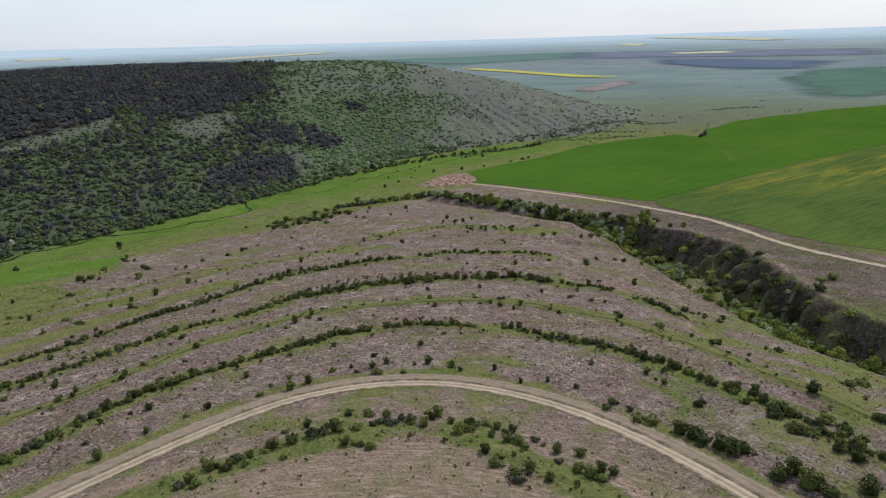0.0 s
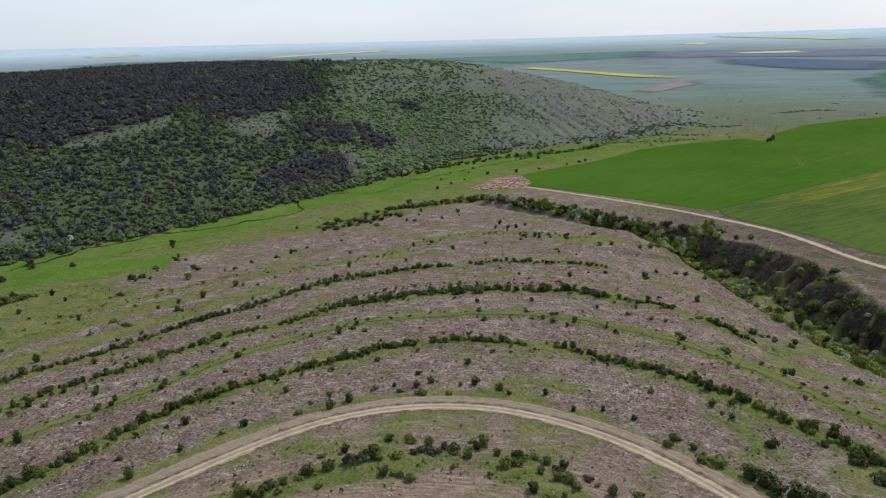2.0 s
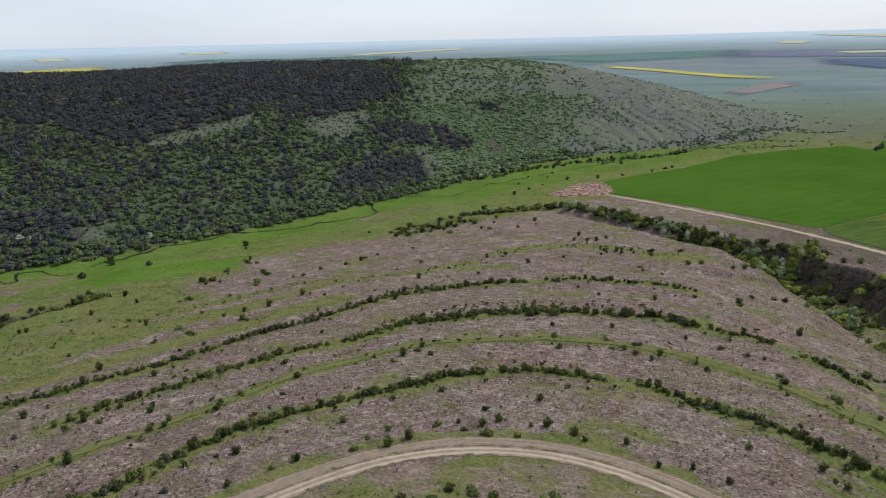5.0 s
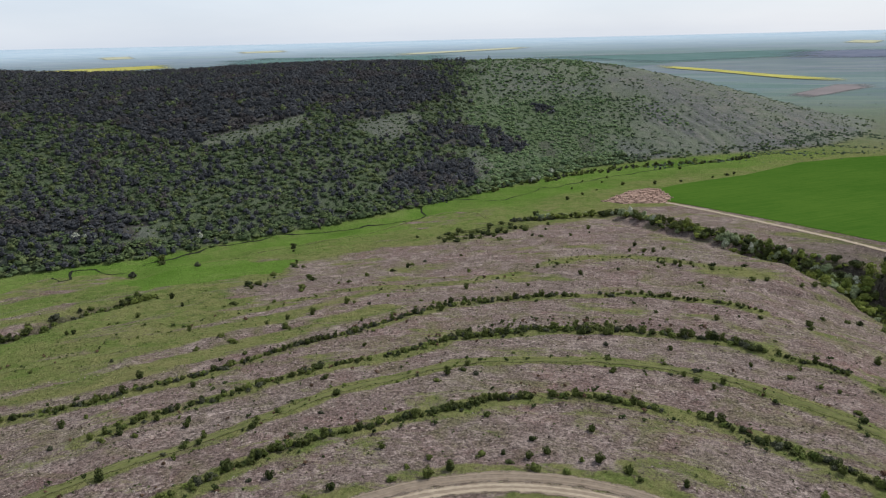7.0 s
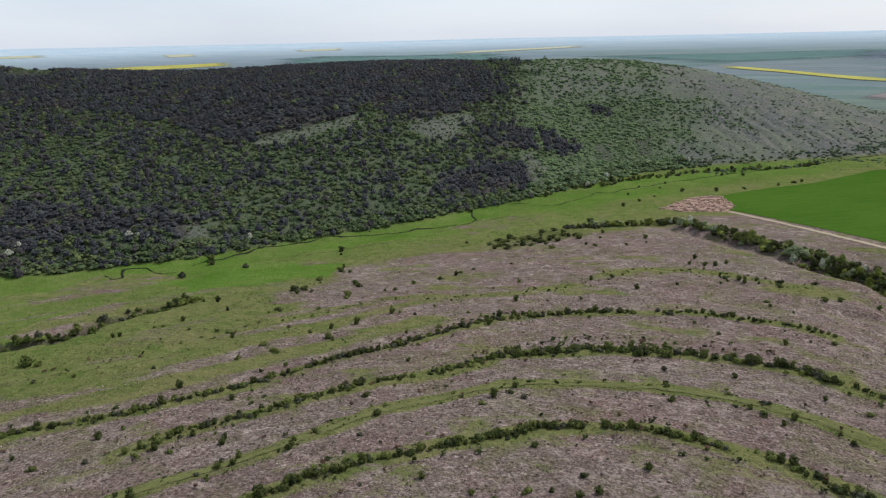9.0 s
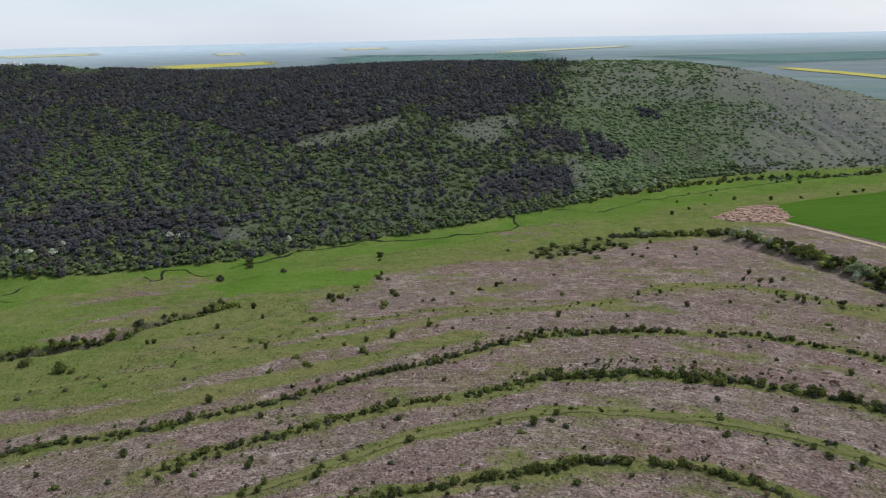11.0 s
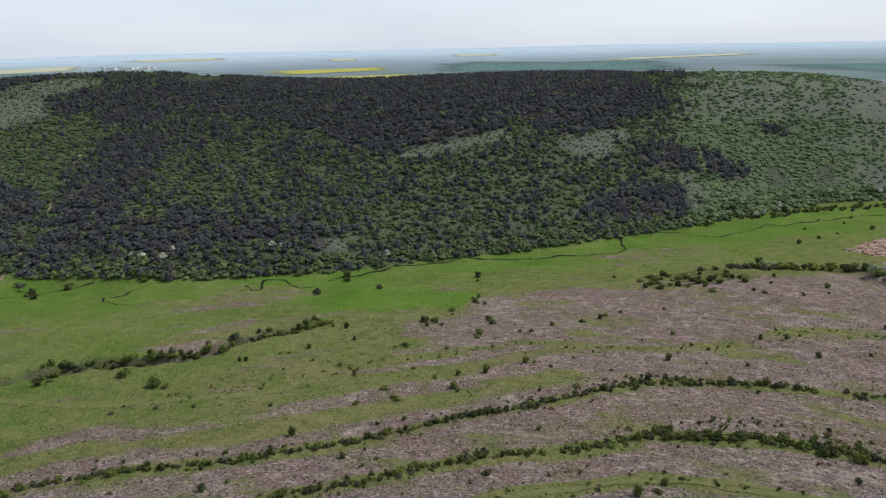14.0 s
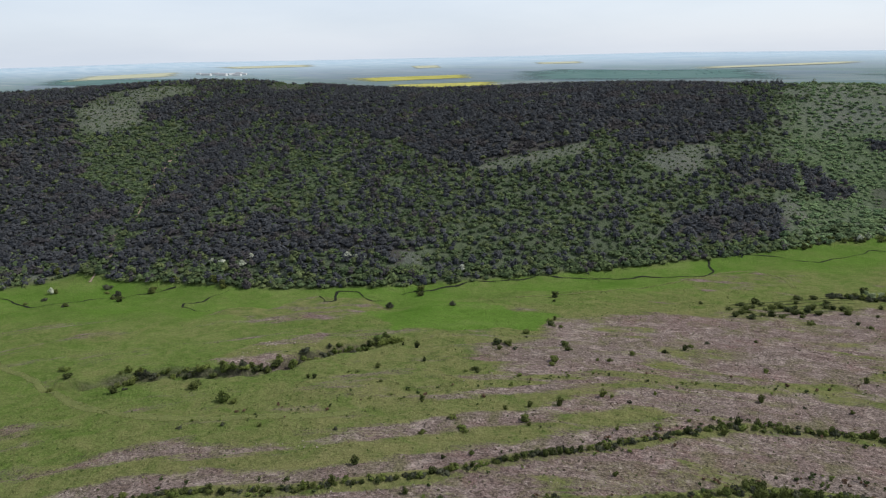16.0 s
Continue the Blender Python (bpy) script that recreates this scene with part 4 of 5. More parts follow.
# crowns by kind: dark, grey, light, blossom
SHRUB_CROWNS = {}
for kind, mat, count in (("dark", LEAF_DARK, 6), ("grey", LEAF_GREY, 2), ("light", LEAF_LIGHT, 4), ("fresh", LEAF_FRESH, 3), ("silver", LEAF_SILVER, 3), ("blossom", BLOSSOM, 3)):
    SHRUB_CROWNS[kind] = [plain_mesh("crown", *core(*clump(plant_rng, 430, 0.105, 0.65, 0.75 + 0.28 * (k % 3), lobes=6 + 2 * (k % 3)), plant_rng), mat) for k in range(count)]
SHRUB_STEMS = [stem_mesh(plant_rng) for _ in range(3)]
TREE_STEMS = [stem_mesh(plant_rng, 0.07, 5, 1.1, 0.35) for _ in range(3)]


def shrub_parts(owner, kind, at=(0, 0, 0), size=1.0, tall=1.0, stems=SHRUB_STEMS, lift=0.0, part_name="crown"):
    """A leafy crown and its stems under a thing."""
    crown = new(part_name, SHRUB_CROWNS[kind][plant_rng.randint(len(SHRUB_CROWNS[kind]))])
    stem = new("stem" if stems is SHRUB_STEMS else "trunk", stems[plant_rng.randint(len(stems))])
    size = size * 1.1
    for o, up in ((crown, lift), (stem, 0.0)):
        o.parent = owner
        o.location = (at[0], at[1], at[2] + up)
        o.rotation_euler = (0, 0, plant_rng.uniform(0, 6.28))
        o.scale = (size, size, size * tall)
    return crown


def foot(x, y):
    return (float(x), float(y), float(ground_z(x, y)) - 0.05)


def bush(x, y, size, kind, label, group, tall=1.0, name="bush"):
    """size: the radius in metres."""
    ob = tagged(new(name), label, "bush", group)
    ob.location = foot(x, y)
    shrub_parts(ob, kind, size=size, tall=tall)
    return ob


def tree(x, y, size, kind, label, group, tall=1.2, name="tree"):
    ob = tagged(new(name), label, name, group)
    ob.location = foot(x, y)
    shrub_parts(ob, kind, size=size, tall=tall, stems=TREE_STEMS, lift=0.3 * size)
    return ob


def along_line(line, every):
    pts = np.array(line, float)
    run = np.concatenate([[0], np.cumsum(np.hypot(*(pts[1:] - pts[:-1]).T))])
    t = np.arange(0, run[-1], every)
    return np.interp(t, run, pts[:, 0]), np.interp(t, run, pts[:, 1]), t / run[-1]


def hedgerow(line, low, high, size, across, label, group, every=0.95, greys=0.15, lights=0.08, rows=1, gaps=0.12, name="hedgerow"):
    """Stretches of dense hedge along part of a plan line; each stretch is a thing of shrubs grown together."""
    px, py, s = along_line(line, every)
    stretch, left = None, 0
    for x, y, f in zip(px, py, s):
        if not low <= f <= high:
            continue
        if left <= 0:
            left = plant_rng.randint(7, 15)
            if plant_rng.uniform() < gaps:
                stretch, left = None, plant_rng.randint(2, 5)
            else:
                stretch = tagged(new(name), label, name, group)
                stretch.location = foot(x, y)
                sx, sy = x, y
        left -= 1
        if stretch is None:
            continue
        for _ in range(rows):
            bx, by = x + plant_rng.normal(0, across), y + plant_rng.normal(0, across)
            u = plant_rng.uniform()
            kind = "grey" if u < greys else "fresh" if u < greys + 1.6 * lights else "dark"
            at = np.array(foot(bx, by)) - np.array(stretch.location)
            shrub_parts(stretch, kind, at, size * plant_rng.uniform(0.5, 1.1), plant_rng.uniform(0.8, 1.25), part_name="shrub")


THORN = "dark green thorn hedge grown together along a terrace bank"
hedgerow(HEDGE_LOW, 0.0, 0.43, 1.12, 0.45, THORN, "hedgerows of the lower terrace")
hedgerow(HEDGE_LOW, 0.44, 0.56, 1.0, 0.4, THORN, "hedgerows of the lower terrace", gaps=0.35)
hedgerow(HEDGE_LOW, 0.57, 1.0, 1.12, 0.8, THORN, "hedgerows of the lower terrace")
hedgerow(HEDGE_MID, 0.04, 0.42, 0.98, 0.7, THORN, "hedgerows of the middle terrace", gaps=0.2, lights=0.15)
hedgerow(HEDGE_MID, 0.42, 0.62, 1.25, 1.6, THORN, "hedgerows of the middle terrace", rows=2, lights=0.15, gaps=0.05)
hedgerow(HEDGE_MID, 0.62, 0.80, 1.35, 0.9, THORN, "hedgerows of the middle terrace", gaps=0.02)
hedgerow(HEDGE_MID, 0.80, 1.0, 1.0, 0.7, THORN, "hedgerows of the middle terrace", gaps=0.3)
hedgerow(HEDGE_FAR, 0.0, 0.60, 0.98, 0.5, THORN, "hedgerows of the far terrace", greys=0.3, gaps=0.10)
hedgerow(HEDGE_FAR, 0.60, 0.78, 1.1, 1.0, THORN, "hedgerows of the far terrace", gaps=0.2)
hedgerow(HEDGE_FAR, 0.80, 1.0, 0.9, 0.8, THORN, "hedgerows of the far terrace", gaps=0.5)

SINGLE_A = [(-75, 106), (-81, 112), (-71, 116), (-107, 117), (-136, 118), (-145, 120), (-66, 123), (-128, 124), (-79, 125), (-63, 127), (-76, 127), (-102, 128), (-119, 129), (-122, 129), (25, 130), (20, 130), (-100, 132), (-121, 132), (-118, 133), (22, 133), (-135, 133), (-114, 133), (-54, 133), (-98, 134), (-102, 135), (-119, 135), (-48, 136), (-99, 137), (50, 137), (-133, 138), (-53, 138), (-117, 139), (15, 140), (54, 140), (-45, 140), (-107, 141), (-115, 141), (-50, 142), (3, 142), (-108, 143), (9, 143), (-91, 143), (-61, 144), (-192, 144), (-30, 145), (35, 145), (-92, 146), (-35, 146), (-145, 146), (-24, 146)]
SINGLE_B = [(-41, 147), (-11, 148), (-37, 149), (-32, 149), (-3, 149), (-13, 150), (32, 150), (-90, 151), (-22, 151), (-184, 152), (-29, 152), (-19, 152), (-81, 154), (20, 155), (-33, 156), (-175, 158), (-121, 160), (-218, 160), (-60, 160), (-139, 161), (-200, 162), (-82, 164), (-22, 164), (-45, 164), (-51, 164), (61, 168), (-158, 170), (-90, 172), (53, 172), (55, 173), (49, 177), (-126, 177), (-62, 178), (73, 180), (-68, 180), (70, 181), (42, 182), (-122, 183), (-61, 183), (-140, 184), (-54, 185), (-58, 186), (32, 188), (-198, 190), (-58, 190), (-196, 191), (-132, 192), (15, 193), (13, 196), (2, 196)]
SINGLE_C = [(-92, 198), (-22, 198), (-2, 199), (4, 199), (-155, 199), (-5, 201), (-8, 201), (-176, 202), (-192, 202), (-28, 204), (-2, 204), (-190, 204), (-24, 205), (30, 205), (-122, 206), (26, 206), (65, 206), (-10, 207), (62, 209), (20, 210), (60, 211), (56, 211), (-188, 211), (-134, 211), (68, 212), (11, 214), (-26, 216), (-130, 217), (-9, 219), (-104, 220), (-124, 223), (-181, 226), (-163, 227), (-159, 228), (-213, 232), (-200, 234), (-194, 235), (-147, 235), (-118, 236), (-116, 238), (-110, 238), (-26, 239), (-35, 240), (-88, 243), (-123, 245), (-94, 246), (-108, 249), (3, 250), (-145, 250), (-15, 252)]
SINGLE_D = [(-170, 253), (30, 255), (-166, 257), (-83, 264), (-137, 265), (-133, 266), (-150, 267), (-73, 269), (-172, 272), (-62, 273), (44, 278), (-255, 278), (-131, 278), (48, 280), (6, 282), (-1, 287), (-124, 288), (-91, 291), (-170, 292), (-46, 294), (-120, 295), (-177, 298), (-120, 300), (-65, 302), (-33, 305), (-58, 308), (-118, 310), (-18, 311), (2, 313), (-55, 314), (-10, 315), (-16, 315), (-5, 316), (-105, 322), (-19, 322), (-196, 325), (-34, 328), (-32, 339), (-26, 339), (-22, 340), (-18, 345), (-31, 350), (-144, 364), (-83, 370), (-64, 372), (-56, 381), (-80, 388)]
for spots in (SINGLE_A, SINGLE_B, SINGLE_C, SINGLE_D):
    for x, y in spots:
        u = plant_rng.uniform()
        big = plant_rng.uniform(0.6, 1.15)
        if u < 0.12:
            bush(x, y, big * 0.8, "grey", "small greyish thorn bush on the dry slope", "single bushes on the spur")
        elif u < 0.2:
            bush(x, y, big * 0.85, "fresh", "small fresh green bush on the dry slope", "single bushes on the spur")
        else:
            bush(x, y, big, "dark", "rounded dark green bush standing alone on the slope", "single bushes on the spur", plant_rng.uniform(0.9, 1.4))
TERRACE = [(-55, 96), (-54, 98), (-52, 97), (-52, 102), (-51, 103), (-49, 102), (-49, 104), (-48, 105), (-46, 106), (-46, 104), (-44, 110), (-43, 110), (-43, 116), (-40, 112), (-40, 107), (-39, 118), (-37, 114), (-35, 117), (-35, 115), (-34, 119), (-33, 116), (-32, 116), (-32, 124), (-30, 112), (-29, 117), (-28, 124), (-27, 112), (-26, 119), (-25, 111), (-25, 120), (-24, 123), (-23, 120), (-21, 122), (-19, 121), (-16, 125), (-16, 119), (-15, 123), (-14, 125), (-11, 121), (-9, 117), (-7, 118), (-7, 121), (-4, 110), (-4, 121), (-3, 116), (-2, 120), (-2, 106), (-1, 109), (0, 115), (1, 119), (1, 103), (2, 114), (2, 101), (3, 112), (4, 105), (5, 116), (7, 102), (9, 112), (9, 108), (12, 106), (12, 105), (13, 111), (14, 104), (16, 106), (16, 103), (18, 105)]
for x, y in TERRACE:
    u = plant_rng.uniform()
    bush(x, y, plant_rng.uniform(0.8, 1.35), "grey" if u < 0.2 else "fresh" if u < 0.38 else "dark", "bushy thorn on the grassy upper terrace bank", "bushes on the upper terrace", plant_rng.uniform(0.8, 1.2), "thorn_bush")
for x, y in [(52, 106), (49, 109), (41, 115), (43, 116), (39, 117), (36, 118), (35, 120), (65, 120), (33, 122), (58, 124), (28, 125), (56, 125), (26, 126), (57, 132), (54, 132), (-64, 80), (-66, 90), (60, 96), (56, 98), (61, 119), (63, 116), (60, 105), (46, 107), (50, 105), (53, 103), (79, 154), (76, 133), (67, 145), (54, 143), (50, 143), (66, 127), (64, 131), (40, 135), (85, 159)]:
    bush(x, y, plant_rng.uniform(1.3, 2.0), "dark", "large dark bush beside the earth track", "roadside thicket", plant_rng.uniform(0.8, 1.1))
GULLY_GROWTH = [[(-234, 140), (-238, 149), (-246, 153)], [(-250, 153), (-248, 158), (-243, 165), (-236, 170), (-231, 173)], [(-229, 176), (-224, 181), (-221, 191)], [(-221, 193), (-220, 200), (-218, 208), (-218, 218), (-214, 226), (-214, 233), (-208, 240)]]
for line, big in zip(GULLY_GROWTH, (1.15, 1.5, 1.5, 1.7)):
    hedgerow(line, 0.0, 1.0, big, 1.1, "green thicket filling the eroded gully", "thickets of the gully", every=1.25, greys=0.15, lights=0.3, gaps=0.10, name="thicket")
for x, y, r in [(-217, 161, 1.7), (-219, 163, 1.3), (-200, 161, 2.0), (-197, 163, 1.2), (-234, 143, 1.5), (-237, 150, 1.8), (-262, 139, 1.6), (-270, 141, 1.8), (-258, 132, 1.1), (-209, 238, 1.9), (-175, 258, 2.1), (-172, 260, 1.6), (-170, 259, 1.2), (-161, 230, 1.4), (-125, 208, 1.6), (-134, 193, 1.3), (-147, 254, 1.8), (-154, 271, 1.9), (-176, 277, 1.6), (-174, 291, 1.8), (-178, 296, 1.2), (-140, 196, 1.2)]:
    bush(x, y, r, "fresh" if plant_rng.uniform() < 0.35 else "dark", "rounded green bush on the pasture slope", "bushes about the gully", plant_rng.uniform(0.7, 1.0))
for x, y in [(-375, 201), (-370, 216), (-368, 228), (-358, 239), (-341, 240), (-368, 174), (-325, 270), (-309, 280), (-287, 305), (-264, 307), (-435, 193), (-392, 202), (-372, 197), (-364, 197), (-365, 214), (-349, 240), (-343, 241), (-364, 233), (-362, 238), (-384, 199), (-394, 173), (-394, 164), (-369, 174), (-406, 182), (-322, 269), (-316, 275), (-308, 278), (-305, 278), (-259, 302), (-254, 276), (-229, 292), (-201, 333)]:
    bush(x, y, plant_rng.uniform(1.2, 2.4), "dark" if plant_rng.uniform() < 0.7 else "grey", "dark waterside bush on the valley floor", "bushes by the stream", plant_rng.uniform(0.8, 1.1))
for x, y in [(-129, 371), (-122, 362), (-118, 371), (-115, 379), (-110, 382), (-104, 379), (-126, 379), (-109, 364), (-105, 391), (-101, 394), (-94, 391), (-103, 368), (-97, 360), (-113, 362), (-125, 366), (-107, 372), (-99, 377), (-90, 384), (-130, 361), (-124, 358), (-124, 370), (-123, 378), (-117, 374), (-116, 382), (-111, 376), (-112, 390), (-105, 375), (-104, 384), (-108, 402), (-100, 390), (-97, 390), (-116, 361), (-118, 354), (-124, 352), (-114, 399), (-92, 392)]:
    bush(x, y, plant_rng.uniform(1.2, 2.2), "dark", "low spreading bush among old plough ridges", "bushes at the foot of the spur", plant_rng.uniform(0.6, 0.9))

hedgerow([(-104, 410), (-93, 415), (-88, 413), (-82, 421)], 0.0, 1.0, 1.6, 1.0, "greyish thicket at the end of the spur", "thickets at the foot of the spur", every=1.3, greys=0.5, gaps=0.0, name="thicket")
hedgerow([(-145, 504), (-136, 527), (-123, 540), (-110, 560), (-93, 580), (-75, 602), (-44, 626), (-16, 641), (12, 659), (33, 678)], 0.0, 1.0, 1.9, 2.2, "rounded green thicket along the foot of the hill", "thickets at the foot of the hill", every=2.0, greys=0.25, lights=0.28, gaps=0.12, name="thicket")
for x, y in [(-17, 319), (-12, 318), (-6, 320), (2, 318), (14, 323), (-2, 292), (16, 300), (21, 304), (33, 306), (38, 310), (42, 315), (48, 324), (52, 325), (30, 259), (36, 273), (44, 277), (48, 281), (55, 280), (62, 295), (55, 210), (58, 210), (61, 208), (45, 239), (32, 193), (42, 185), (54, 176), (16, 256)]:
    bush(x, y, plant_rng.uniform(0.9, 1.5), "dark" if plant_rng.uniform() < 0.7 else "fresh", "dark green thorn bush on the slope above the ravine", "bushes above the ravine", plant_rng.uniform(0.7, 1.1), "thorn_bush")

# trees and bushes of the ravine
RAVINE_ROW = [(-95, 422), (-78, 419), (-65, 427), (-50, 432), (-38, 424), (-24, 410), (-10, 392), (3, 379), (16, 364), (29, 351), (39, 340), (50, 330), (56, 318)]
px, py, s = along_line(RAVINE_ROW, 1.5)
for x, y, f in zip(px, py, s):
    for k in range(2 if f > 0.2 else 1):
        u = plant_rng.uniform()
        kind = "blossom" if u < 0.04 else "silver" if u < 0.30 else "light" if u < 0.58 else "dark"
        label = {"blossom": "pale flowering tree in the ravine", "silver": "pale silvery sallow in the ravine", "light": "fresh green sallow in the ravine", "dark": "dark green tree in the ravine"}[kind]
        tree(x + plant_rng.normal(0, 2.2), y + plant_rng.normal(0, 2.2), plant_rng.uniform(1.2, 2.3), kind, label, "trees of the ravine", plant_rng.uniform(0.8, 1.15), "tree" if kind in ("dark", "blossom") else "sallow")
px, py, s = along_line(GORGE, 1.25)
for x, y, f in zip(px, py, s):
    if 0.40 < f < 0.92:
        for k in range(2):
            reach = float(gorge_brink(f))
            off = plant_rng.uniform(-5.0, 3.0) if k else plant_rng.uniform(1.0, 0.72 * reach)
            u = plant_rng.uniform()
            kind = ("light" if u < 0.80 else "silver") if k else ("dark" if u < 0.5 else "light" if u < 0.9 else "silver")
            tree(x + off, y + plant_rng.normal(0, 2), 0.8 + 1.7 * plant_rng.uniform() ** 1.8, kind, {"light": "yellow-green willow on the ravine floor", "dark": "dark green thorn tree on the ravine side", "silver": "pale silvery willow on the ravine floor"}[kind], "willows of the ravine", plant_rng.uniform(0.7, 1.1), "thorn_tree" if kind == "dark" else "willow")
px, py, s = along_line(GORGE, 0.9)
for k, (x, y, f) in enumerate(zip(px, py, s)):
    if 0.30 < f < 0.80 and plant_rng.uniform() < (0.85 if f < 0.72 else 0.35):
        j = min(k + 1, len(px) - 1)
        along = Vector((px[j] - px[j - 1], py[j] - py[j - 1])).normalized()
        d = float(gorge_brink(f)) * (0.30 + 0.62 * plant_rng.uniform())
        u = plant_rng.uniform()
        kind = "dark" if u < 0.55 else "fresh" if u < 0.78 else "light" if u < 0.93 else "silver"
        label = {"dark": "dark green thorn bush clinging to the ravine wall", "fresh": "fresh green bush on the ravine wall", "light": "yellow-green bush in a hollow of the ravine wall", "silver": "pale silvery bush in a hollow of the ravine wall"}[kind]
        bush(x - along.y * d + plant_rng.normal(0, 1.0), y + along.x * d + plant_rng.normal(0, 1.0), 0.8 + 1.3 * plant_rng.uniform() ** 1.5, kind, label, "bushes of the ravine wall", plant_rng.uniform(0.7, 1.1), "ravine_shrub")
BRINK = [(88, 276), (80, 316), (70, 327), (88, 262), (93, 250), (86, 250), (97, 222), (112, 240), (107, 236), (102, 225), (110, 196), (103, 205), (95, 240), (66, 328), (74, 315)]
for x, y in BRINK:
    bush(x, y, plant_rng.uniform(1.2, 2.2), "dark" if plant_rng.uniform() < 0.6 else "light", "bush at the brink of the ravine wall", "bushes of the ravine brink", 0.9, "thorn_bush")
for x, y in [(-90, 521), (-79, 500), (-72, 517), (-86, 482), (-73, 549), (-57, 539), (-72, 570), (-35, 543), (-18, 554), (-21, 613), (-30, 626), (-36, 613), (3, 573), (13, 585), (18, 592), (-82, 403), (-58, 390), (-78, 367), (-88, 553)]:
    bush(x, y, plant_rng.uniform(0.9, 1.7), "dark", "lone dark bush on the green valley floor", "bushes of the valley")
for x, y in [(-37, 421), (-23, 412), (-9, 391), (2, 379), (13, 363), (23, 357), (32, 349), (41, 339), (48, 340), (55, 334), (60, 330), (64, 333), (58, 326), (46, 334), (36, 344), (62, 322), (66, 316)]:
    for k in range(2):
        tree(x + plant_rng.normal(0, 2.0), y + plant_rng.normal(0, 2.0), plant_rng.uniform(1.6, 2.6), "dark" if plant_rng.uniform() < 0.75 else "light", "dark green tree lining the ravine", "trees of the ravine", plant_rng.uniform(0.9, 1.3))
for x, y in [(184, 686), (187, 690), (181, 679), (190, 697)]:
    tree(x, y, plant_rng.uniform(1.4, 2.2), "grey", "small dark tree at the notch in the wheat field", "trees at the field edge")
# flowering trees at the foot of the hill
for x, y in [(-364, 248), (-359, 251), (-349, 257), (-351, 264), (-312, 299), (-309, 303), (-305, 305), (-264, 338), (-406, 180), (-123, 541), (-120, 548), (-115, 571), (-48, 653), (-54, 647), (-64, 643)]:
    tree(x, y, plant_rng.uniform(1.5, 2.3), "blossom", "white flowering tree at the edge of the wood", "flowering trees", plant_rng.uniform(0.9, 1.2))


# ---- woodland on the hill
def woods(name, templates, place, label):
    """Many plants in one mesh: place holds x, y, radius, height scale, template and tint of each."""
    vs, fs, ts, count = [], [], [], 0
    zs = ground_z(place[:, 0], place[:, 1])
    for (x, y, r, tall, which, *tint), z in zip(place, zs):
        v, f = templates[int(which)]
        a = (x * 12.9898 + y * 78.233) % 6.283
        ca, sa = math.cos(a) * r, math.sin(a) * r
        vs.append(np.stack([v[:, 0] * ca - v[:, 1] * sa + x, v[:, 0] * sa + v[:, 1] * ca + y, v[:, 2] * r * tall + z], -1))
        fs.append(f + count)
        count += len(v)
        ts.append(np.tile([*tint, 1.0], (len(v), 1)))
    me = bpy.data.meshes.new(name)
    fill(me, np.concatenate(vs), np.concatenate(fs))
    me.materials.append(WOODS)
    c = me.attributes.new("tint", "FLOAT_COLOR", "POINT")
    c.data.foreach_set("color", np.concatenate(ts).astype(np.float32).ravel())
    return tagged(new(name, me), label, "woodland", kind="stuff")


wood_rng = np.random.RandomState(11)


def hill_over(x, y):
    return spline_net(HILL, -900, 200, 150, x, y) - spline_net(NEAR_GROUND, -450, 0, 150, x, y)


def among(polys, x, y):
    """In one of the plan's polygons, whose edges are ragged."""
    hit = np.zeros(len(x), bool)
    x, y = x + 5 * wave_noise(x, y, 28, 50), y + 5 * wave_noise(x, y, 24, 51)
    for p in polys:
        hit |= inside(p, x, y)
    return hit


def sow(step):
    """Loose points over the near side of the hill and just past its crest: x, y and the height over the valley."""
    x, y = np.meshgrid(np.arange(-860, 330, step), np.arange(90, 1060, step))
    x, y = x.ravel(), y.ravel()
    x, y = x + wood_rng.uniform(-0.8, 0.8, len(x)) * step, y + wood_rng.uniform(-0.8, 0.8, len(y)) * step
    over = hill_over(x, y)
    out = np.stack([x, y - 60], -1) / np.hypot(x, y - 60)[:, None]
    fall = hill_over(x + out[:, 0] * 25, y + out[:, 1] * 25) - over       # below zero on the far side of the crest
    keep = (over > 0.6) & ((fall > -2) | (wood_rng.uniform(0, 1, len(x)) < 0.15))
    return x[keep], y[keep], over[keep]


def blend(low, high, t):
    return np.array([low]) * (1 - t[:, None]) + np.array([high]) * t[:, None]


def leafy(n, size, lobes, flat, spread=0.28):
    """A crown of leaf sprays over a closed inner dome, its top rounded and lumpy."""
    v, f = clump(plant_rng, n, size, spread, flat, up=1.1, lobes=lobes, low=0.1)
    q = len(v)
    wob = plant_rng.uniform(0.8, 1.15, (3, 7))
    ring = [(math.cos(i * 0.8976) * r * wob[k, i], math.sin(i * 0.8976) * r * wob[k, i], h * flat) for k, (r, h) in enumerate(((0.58, 0.05), (0.66, 0.45), (0.36, 0.80))) for i in range(7)]
    faces = [(q + 7 * k + i, q + 7 * k + (i + 1) % 7, q + 7 * k + 7 + (i + 1) % 7, q + 7 * k + 7 + i) for k in range(2) for i in range(7)]
    faces += [(q + 14, q + 15, q + 16, q + 17), (q + 14, q + 17, q + 18, q + 20), (q + 18, q + 19, q + 20, q + 20)][:2]
    return np.concatenate([v, ring]), np.concatenate([f, np.array(faces)])


WOOD_TREES = [leafy(30, 0.22, 4 + k % 4, 0.92, 0.20) for k in range(10)]
WOOD_BUSHES = [leafy(22, 0.25, 3 + k % 4, 0.72, 0.25) for k in range(10)]


